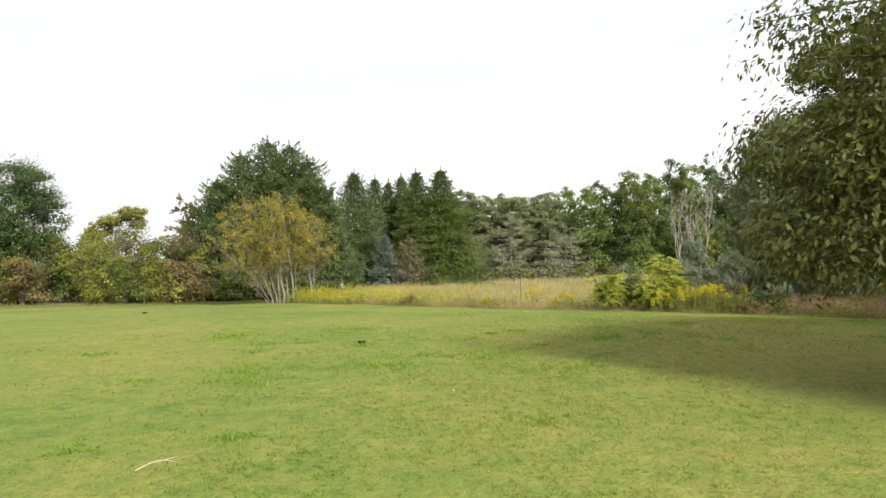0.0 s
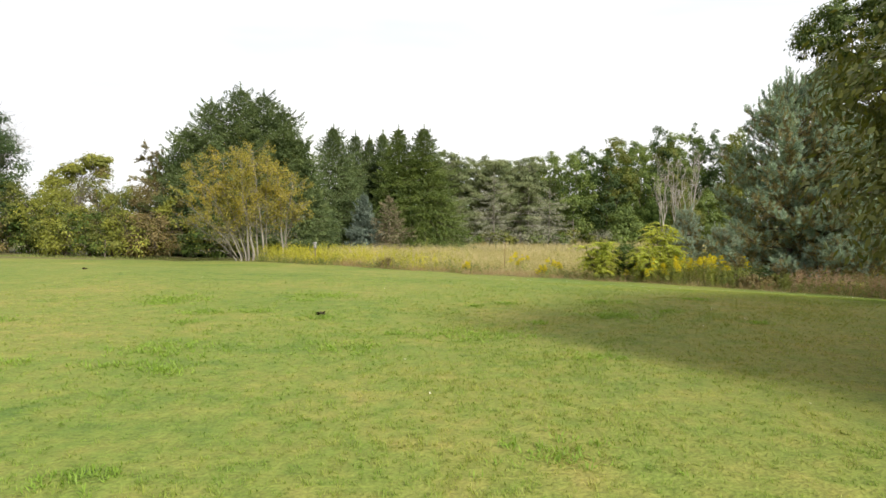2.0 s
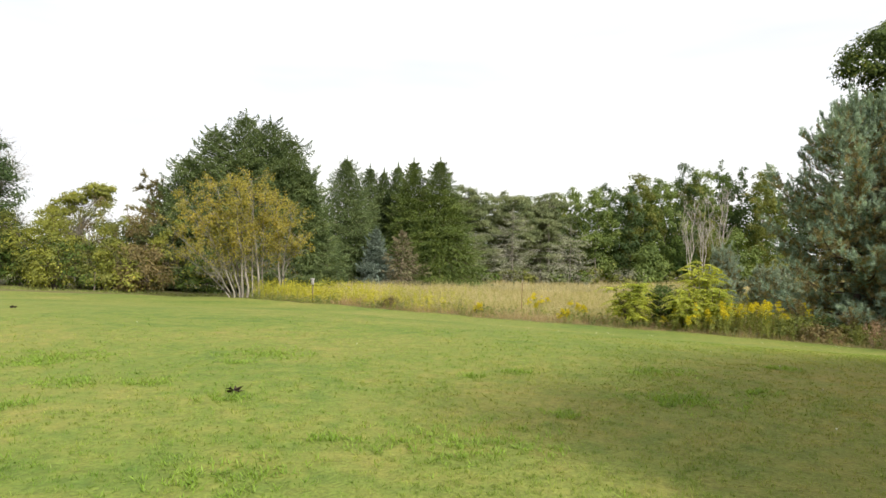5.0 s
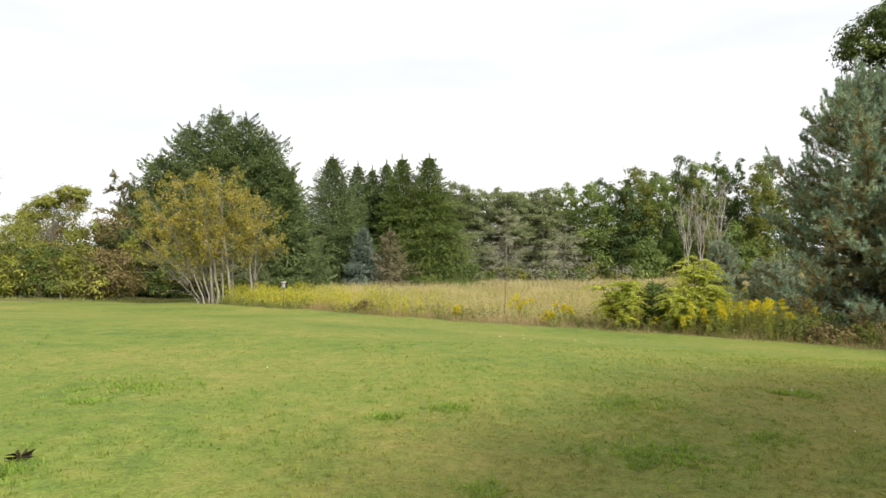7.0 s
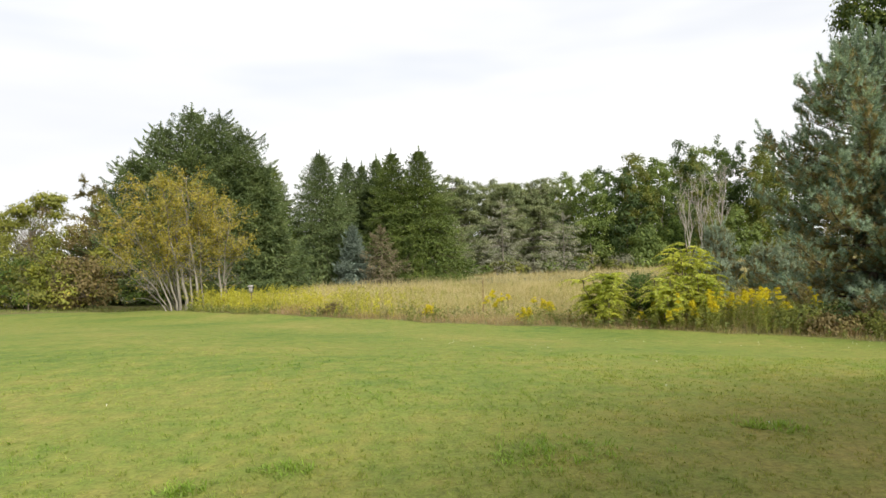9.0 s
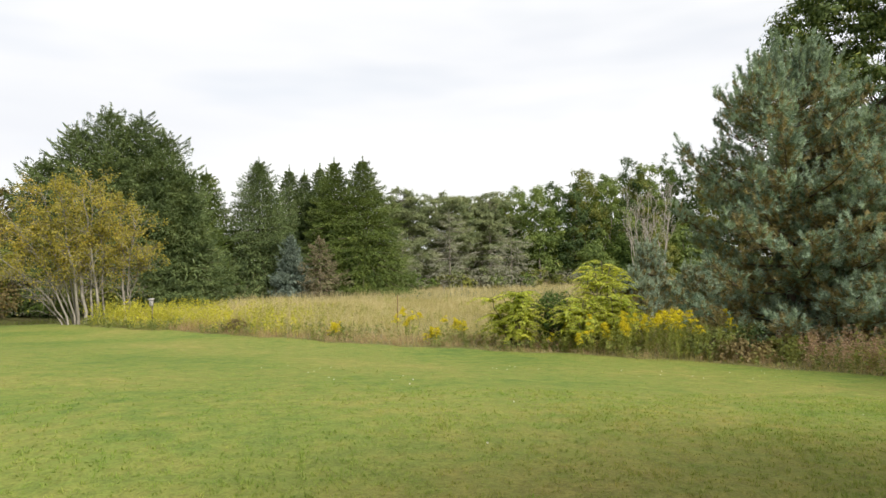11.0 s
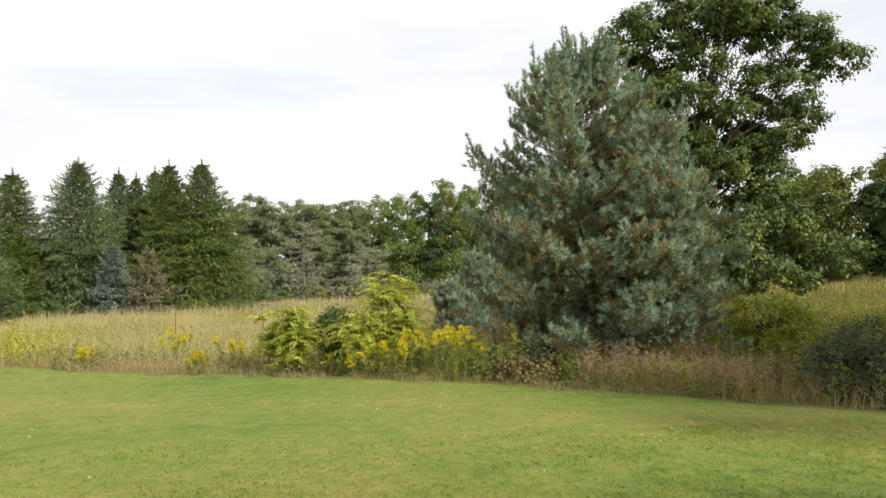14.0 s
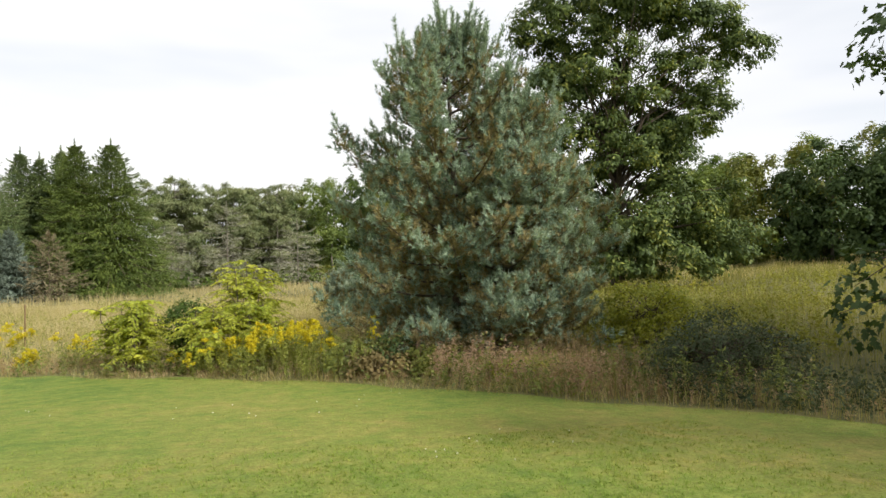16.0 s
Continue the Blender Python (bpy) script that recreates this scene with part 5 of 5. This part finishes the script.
# hedge and trees on the left
broadleaf("maple_tree", at(-39.8, 57.5), "dark green leafy tree with thin grey upper twigs", ((-0.4, 0, 9.5, 5.2, 4.6, 3.8), (3.4, -1.2, 6.8, 3.4, 3.4, 2.8, 0.9), (2.8, -1.6, 3.4, 4.4, 4, 3.0), (-4, -1, 4.6, 5, 4, 4), (3.0, -3.0, 1.8, 4.0, 2.6, 1.8)),
          M_LEAF_DARK, 820, M_BARK_GREY, 0.28, 55, 0.75, 84, 0.22, 0.55, bare=40, boughs=150, bough=1.3, twigs=0.2)
broadleaf("dying_tree", at(-38.2, 59.5), "dying tree of fine grey twigs with few leaves", ((-0.8, 0, 11.0, 2.8, 2.4, 2.6), (1.6, 0, 8.6, 2.0, 2.0, 2.8), (2.2, 0, 4.6, 1.6, 1.6, 1.6)),
          M_LEAF_GREY, 150, M_BARK_DEAD, 0.12, 57, 0.6, 26, 0.15, 0.4, bare=190, twigs=0.5, bare_r=0.022, stems=3, spread=0.12)
broadleaf("vine_covered_tree", at(-33.2, 64.8), "leaning dead tree draped with green vines", ((1.9, 0, 8.5, 1.4, 1.1, 0.55, 1.6), (0.3, 0, 7.9, 1.3, 1.2, 0.65, 1.4), (-1.2, 0, 6.9, 1.2, 1.2, 0.9, 1.4), (2.1, 0, 6.6, 0.55, 0.7, 1.2, 0.7), (-1.0, 0, 3.6, 1.6, 1.2, 1.6, 0.7), (1.2, 0.3, 3.0, 1.8, 1.2, 1.4), (-2.2, 0, 5.5, 1.0, 1.0, 1.2, 1.2), (2.7, 0, 7.6, 0.6, 0.8, 0.8, 1.2)),
          M_VINE, 270, M_BARK_GREY, 0.13, 56, 0.40, 44, 0.19, 0.7, bare=44, twigs=0.8)
hr = rng_of(60)
row = [(x, 0.0) for x in np.arange(-52, -13.5, 1.7)] + [(x, 3.6) for x in np.arange(-50, -17, 2.4)] + [(x, 8.0) for x in np.arange(-46, -22, 3.2)]
for i, (x, back) in enumerate(row):
    y = float(np.interp(x, EX, EY)) + 2.4 + back + hr.random() * (4 - back)
    h = (2.6 if back == 0 else 4.6 if back < 5 else 5.4) + 1.5 * hr.random() + (0.5 if x < -24 else 0)
    kind_of = 2 if x < -36 or (back == 0 and i % 4 == 0) else (0, 4, 3, 1, 0, 2, 4, 3)[i % 8]
    mat = (M_VINE, M_LEAF_REDDISH, M_LEAF, M_VINE, M_LEAF_OLIVE)[kind_of]
    broadleaf("hedge_shrub", at(x, y), ("yellow-green vines over a hedge shrub", "reddish-brown tangled shrub hung with vines", "green leafy shrub in the hedge", "yellow-green vines over a hedge shrub", "olive-green tangled hedge shrub")[kind_of],
              ((0, 0, h * 0.5, 1.9, 1.6, h * 0.52), (0.8, -0.8, h * 0.25, 1.6, 1.2, h * 0.3)), mat, 96, M_BARK, 0.05, 600 + i, 0.46, 34, 0.165, 0.62, stems=4, group="hedge along the lawn", category="shrub", bare=6, boughs=22, bough=0.75)

# shrubs in the meadow's near edge
sumac("sumac_shrub", at(7.75, 30.2), "low yellow-green sumac at the lawn's edge", 1.9, 71, 12, 15, "sumacs", low=0.12)
sumac("sumac_shrub", at(10.3, 30.1), "taller yellow-green sumac with bare stems", 2.85, 72, 10, 15, "sumacs", low=0.40)
sumac("sumac_shrub", at(10.6, 29.4), "yellow-green sumac behind goldenrod", 1.7, 73, 8, 13, "sumacs", low=0.15)
sumac("sumac_shrub", at(9.5, 29.3), "small sumac among goldenrod", 1.6, 77, 8, 12, "sumacs", low=0.15)
broadleaf("dogwood_shrub", at(9.0, 30.5), "small dark green shrub between the sumacs", ((0, 0, 0.85, 0.75, 0.7, 0.8),), M_LEAF, 90, M_BARK, 0.02, 74, 0.22, 44, 0.09, 0.5, stems=4, category="shrub")
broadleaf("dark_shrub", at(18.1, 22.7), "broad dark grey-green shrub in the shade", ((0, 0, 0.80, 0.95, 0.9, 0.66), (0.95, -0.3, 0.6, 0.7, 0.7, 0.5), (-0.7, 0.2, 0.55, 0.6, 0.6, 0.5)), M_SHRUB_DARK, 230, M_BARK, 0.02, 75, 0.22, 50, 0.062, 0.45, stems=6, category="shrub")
broadleaf("dark_shrub", at(-1.9, 36.2), "small brownish shrub between goldenrod and dry grass", ((0, 0, 0.28, 0.36, 0.34, 0.27),), M_LEAF_REDDISH, 40, M_BARK, 0.012, 78, 0.15, 34, 0.065, 0.5, stems=4, category="shrub")
broadleaf("yellow_shrub", at(20.6, 28.2), "yellow-green leafy shrub in the meadow", ((0, 0, 0.9, 1.2, 1.0, 0.85), (1.2, 0.4, 0.7, 0.9, 0.8, 0.6), (-0.9, 0.4, 0.6, 0.7, 0.7, 0.6)), M_LEAF_BRIGHT, 200, M_BARK, 0.03, 76, 0.26, 40, 0.10, 0.5, stems=5, category="shrub")
for i, (x, y, h, mat) in enumerate(((12.4, 27.5, 0.7, M_WEED), (12.9, 27.0, 0.55, M_LEAF_REDDISH), (13.5, 27.5, 0.8, M_LEAF_DARK), (14.1, 26.8, 0.6, M_LEAF_OLIVE), (15.6, 25.6, 0.35, M_LEAF_BRIGHT), (17.2, 24.0, 0.6, M_LEAF_OLIVE), (13.0, 28.0, 0.9, M_WEED))):
    broadleaf("bramble", at(x, y), ("low green bramble at the pine's foot", "low reddish bramble at the pine's foot")[mat == M_LEAF_REDDISH], ((0, 0, h * 0.5, 0.8, 0.6, h * 0.5),), mat, 46, M_BARK, 0.012, 770 + i, 0.2, 36, 0.085, 0.6, stems=4, category="shrub", group="brambles under the pine")
gold = [(9.6, 28.9, 0.85), (10.3, 28.5, 0.95), (11.0, 28.1, 1.10), (11.6, 27.6, 1.20), (10.7, 29.0, 1.05), (12.1, 27.5, 0.95), (9.1, 29.3, 0.7), (11.7, 28.6, 1.1), (5.4, 31.2, 0.45), (2.2, 33.4, 0.5), (4.6, 33.2, 0.95), (6.4, 32.4, 0.8)]
for i, (x, y, h) in enumerate(gold):
    goldenrod("goldenrod", at(x, y), "clump of goldenrod in full yellow bloom", h, 0.80 if i < 8 else 0.30, 24 if i < 8 else 7, 80 + i, "goldenrod at the lawn's edge", 0.30 if i < 8 else 0.8)

# ---- woods across the meadow ----
wr = rng_of(90)
for i, x in enumerate(np.arange(0.5, 20, 1.6)):
    y = 104 + 12 * wr.random() + 0.4 * x
    plate_pine("wood_pine", at(x + wr.normal() * 0.8, y), "grey-green pine with bare lower boughs", 13.0 + 3.0 * wr.random(), 3.4 + 1.9 * wr.random(), 900 + i, M_PINE_FAR, "pines across the meadow", 0.42 + 0.25 * wr.random(), 0.03 * wr.normal())
spots = [(15.5 + i * 2.4 + wr.normal() * 0.5, 116 + 17 * wr.random() + 0.15 * i, 13.2 + min(6.2, i * 0.42) + 2.8 * wr.random()) for i in range(21)]
spots += [(4 + i * 5.6, 150 + 10 * wr.random(), 14.5 + 6 * min(1, i / 7) + 2 * wr.random()) for i in range(12)]
spots += [(44.0, 110.5, 7.5), (48.6, 111.5, 8.5), (33.5, 109.5, 6.0), (38.5, 110.0, 7.0)]
FAR = len(spots)
spots += [(88, 118, 15), (84, 106, 14), (78, 95, 14), (72, 85, 13), (66, 76, 12.4), (62, 69, 11.8), (59, 63, 10.8), (62, 57, 11.2), (65, 52, 10.8), (68, 64, 12.6), (72, 58, 12.8), (76, 72, 14.5), (80, 66, 14.5), (70, 80, 14), (57, 66, 10), (60.5, 60, 9), (63.5, 54.5, 9)]
KINDS = ((M_LEAF_MID, "light green leafy tree in the far wood"), (M_LEAF, "green leafy tree in the far wood"), (M_LEAF_DARK, "dark green leafy tree in the far wood"), (M_LEAF_OLIVE, "olive-green leafy tree in the far wood"), (M_LEAF_MID, "light green leafy tree in the far wood"))
for i, (x, y, h) in enumerate(spots):
    leaf_of, label = KINDS[i % 5] if i < FAR else KINDS[2 if (i - FAR) in (7, 8, 10, 15, 16) else (0, 3, 1)[i % 3]]
    w = (3.3 if i < FAR else 3.6) if h > 9 else 2.4
    broadleaf("wood_tree", at(x, y), label, ((0, 0, h * 0.88, w * 0.55, w * 0.55, h * 0.13, 1.3), (-0.5, -0.3, h * 0.72, w * 0.85, w * 0.8, h * 0.18), (0.9, -0.8, h * 0.52, w, w * 0.95, h * 0.20), (-0.9, -0.9, h * 0.34, w, w * 0.9, h * 0.18), (0.5, -1.0, h * 0.16, w, w * 0.9, h * 0.16)),
              leaf_of, 260 if i < FAR else 230, M_BARK_GREY, 0.14, 1000 + i, 0.58, (30 if y < 145 else 18) if i < FAR else 32, (0.34 if y < 145 else 0.52) if i < FAR else 0.34, 0.6, twigs=0.02, boughs=80, bough=0.9, flat=0.95, group="wood across the meadow")
for i, (x, y, h) in enumerate(((4.1, 99.5, 7.5), (10.6, 100.5, 11.0), (19.8, 104.0, 9.0))):
    spruce("dead_pine", at(x, y), "dead grey pine with bare feathery boughs", h, 3.4, M_DEADWOOD, 1600 + i, 60, 60, 0.7, 0.05, sag=0.30, power=0.4, skirt=0.06, ragged=0.4, plume=0.2, core=0.0, climb=0.1, group="dead pines across the meadow", bark=M_BARK_GREY)
for i, (x, y, h) in enumerate(((38.7, 105.6, 15.8), (43.2, 106.4, 18.2), (40.7, 105.8, 14.8))):
    bare_tree("bare_tree", at(x, y), "leafless grey tree at the wood's edge", h, 1100 + i, M_BARK_DEAD, 4, 0.10, r=0.085, twigs=4)
for i in range(34):
    x = -2 + i * 2.8 + wr.normal() * 0.6
    y = 97 + 4 * wr.random() + 0.22 * x
    h = 1.4 + 2.6 * wr.random() ** 1.5
    broadleaf("scrub", at(x, y), ("olive scrub at the wood's foot", "grey twiggy scrub at the wood's foot")[i % 5 == 1], ((0, 0, h * 0.5, 2.2, 1.6, h * 0.5),), (M_LEAF_OLIVE, M_LEAF_GREY, M_LEAF_MID, M_LEAF, M_LEAF_OLIVE)[i % 5], 34, M_BARK_DEAD, 0.04, 1200 + i, 0.55, 12, 0.42, 0.6, stems=3, group="scrub at the wood's foot", category="shrub", bare=4)
for i in range(18):
    x, y, h = 14 + 4.6 * i + wr.normal(), 140 + 6 * wr.random(), 12.0 + min(4.0, 0.5 * i) + 2.5 * wr.random()
    broadleaf("wood_thicket", at(x, y), "dark green thicket inside the far wood", ((0, 0, h * 0.5, 3.4, 2.4, h * 0.5),), M_LEAF_DARK, 110, M_BARK, 0.05, 1500 + i, 0.8, 26, 0.50, 0.6, stems=3, group="thicket in the far wood", category="shrub")
for i in range(14):
    f = i / 13
    x, y, h = 53 + 27 * f, 66 - 29 * f + wr.normal() * 0.6, 2.6 + 1.6 * wr.random()
    broadleaf("scrub", at(x, y), "shaded green scrub at the upper wood's foot", ((0, 0, h * 0.5, 2.0, 1.6, h * 0.5),), (M_LEAF_DARK, M_LEAF)[i % 2], 36, M_BARK, 0.04, 1400 + i, 0.55, 24, 0.28, 0.55, stems=3, group="scrub at the wood's foot", category="shrub")
for i in range(12):
    x = -78 + i * 5.5
    broadleaf("wood_tree", at(x, 135 + 10 * wr.random()), "dark leafy tree on the far skyline", ((0, 0, 6, 4.4, 4, 4.5), (1, 0, 3, 4.4, 4, 3)), M_LEAF_DARK, 60, M_BARK, 0.2, 1300 + i, 1.2, 28, 0.6, 0.6, twigs=0.1, group="far skyline wood")


# ---- small things ----
def box_chunk(x0, x1, y0, y1, z0, z1, k=0):
    v = np.array([(x, y, z) for z in (z0, z1) for y in (y0, y1) for x in (x0, x1)], float)
    f = np.array([(0, 2, 3, 1), (4, 5, 7, 6), (0, 1, 5, 4), (2, 6, 7, 3), (0, 4, 6, 2), (1, 3, 7, 5)])
    return v, f, k


def nest_box(place):
    """A white nest box with a sloping lid on a thin post."""
    box = thing("nest_box", place, "white wooden nest box on a thin post", "nest box")
    post = part("post", [box_chunk(-0.02, 0.02, -0.02, 0.02, -0.2, 1.12)], M_POST, box, "dark weathered post")
    body = part("body", [box_chunk(-0.07, 0.07, -0.13, -0.02, 0.90, 1.16)], M_WHITE, box)
    v = np.array([(-0.11, -0.19, 1.165), (0.11, -0.19, 1.165), (0.11, 0.0, 1.215), (-0.11, 0.0, 1.215), (-0.11, -0.19, 1.185), (0.11, -0.19, 1.185), (0.11, 0.0, 1.235), (-0.11, 0.0, 1.235)])
    f = np.array([(0, 3, 2, 1), (4, 5, 6, 7), (0, 1, 5, 4), (1, 2, 6, 5), (2, 3, 7, 6), (3, 0, 4, 7)])
    part("lid", [(v, f, 0)], M_WHITE, box)
    ang = np.linspace(0, 2 * np.pi, 14, endpoint=False)
    ring = np.stack([0.02 * np.cos(ang), np.full(14, -0.134), 1.05 + 0.02 * np.sin(ang)], 1)
    part("entrance_hole", [(ring, np.arange(14)[None], 0)], M_HOLE, body)
    return box


nest_box(at(-6.2, 39.3))


def stake(name, place, label, h, r, mat, lean):
    ob = thing(name, place, label, "post")
    z = np.linspace(-0.2, h, 6)
    part("shaft", [tube(np.stack([lean * z, 0 * z, z], 1), np.full(6, r), 6)], mat, ob)
    part("cap", [tube(np.stack([lean * z[-1:] + 0 * z[:3], 0 * z[:3], h + np.array([-0.02, 0.0, 0.02])], 1), np.array([r * 1.5, r * 1.6, r * 0.4]), 6)], mat, ob)
    return ob


stake("fence_stake", at(4.2, 35.6), "rusty iron stake in the meadow", 1.35, 0.014, M_RUST, 0.02)
stake("fence_post", at(-22.6, 48.6), "weathered wooden post before the hedge", 1.25, 0.035, M_POST, 0.03)


def fallen_leaf(place, turn, size):
    """A curled dark dead leaf cluster on the turf."""
    rng = rng_of(int(turn * 7))
    ob = thing("fallen_leaf", place, "dark curled dead leaf on the lawn", "leaf", "fallen leaves")
    n = 9
    a = unit(rng.normal(size=(n, 3)) * np.array([1, 1, 0.25]) + np.array([0, 0, 0.25]))
    part("blade", [leaf_quads(np.zeros((n, 3)) + np.array([0, 0, 0.03]), a, size, size * 0.5, rng, 0.5, 0.3)], M_DRYLEAF, ob)
    return ob


fallen_leaf(at(-1.66, 12.8), 3, 0.11)
fallen_leaf(at(-10.2, 22.0), 5, 0.10)


def dry_twig(place, turn):
    ob = thing("dry_twig", place, "pale bleached twig lying on the lawn", "twig")
    t = np.linspace(0, 1, 9)
    line = np.stack([0.34 * (t - 0.5), 0.10 * np.sin(t * 2.6), 0.03 + 0.03 * np.sin(t * np.pi)], 1)
    part("stem", [tube(line, 0.004 * (1.2 - t), 5)], M_TWIG, ob)
    part("side_shoot", [tube(line[5] + np.stack([t * 0.10, t * 0.05, 0.01 * t], 1), 0.004 * (1.1 - t), 4)], M_TWIG, ob)
    ob.matrix_basis = pose(*place, 0, 0, turn)
    return ob


dry_twig(at(-2.35, 5.25), 20)


def clover_flowers():
    """White clover heads in loose patches on the lawn."""
    rng = rng_of(15)
    cx, cy = scatter(7, 2, 16, 17, 25, rng)
    n = 7
    x = np.repeat(cx, n) + rng.normal(size=7 * n) * 0.6
    y = np.repeat(cy, n) + rng.normal(size=7 * n) * 0.4
    x = np.concatenate([x, rng.uniform(-6, 12, 14)])
    y = np.concatenate([y, rng.uniform(5, 20, 14)])
    k = on_lawn(x, y, 0.3)
    x, y = x[k], y[k]
    per = 10
    p = np.repeat(np.stack([x, y, height(x, y) + 0.05], 1), per, 0)
    a = unit(rng.normal(size=p.shape) + np.array([0, 0, 0.5]))
    ob = new("clover_flowers", mesh_of("clover_flowers", [leaf_quads(p, a, 0.012, 0.009, rng, 0.2)], [M_CLOVER]))
    return tagged(ob, "small white clover heads scattered in the lawn", "flower", kind="stuff")


clover_flowers()
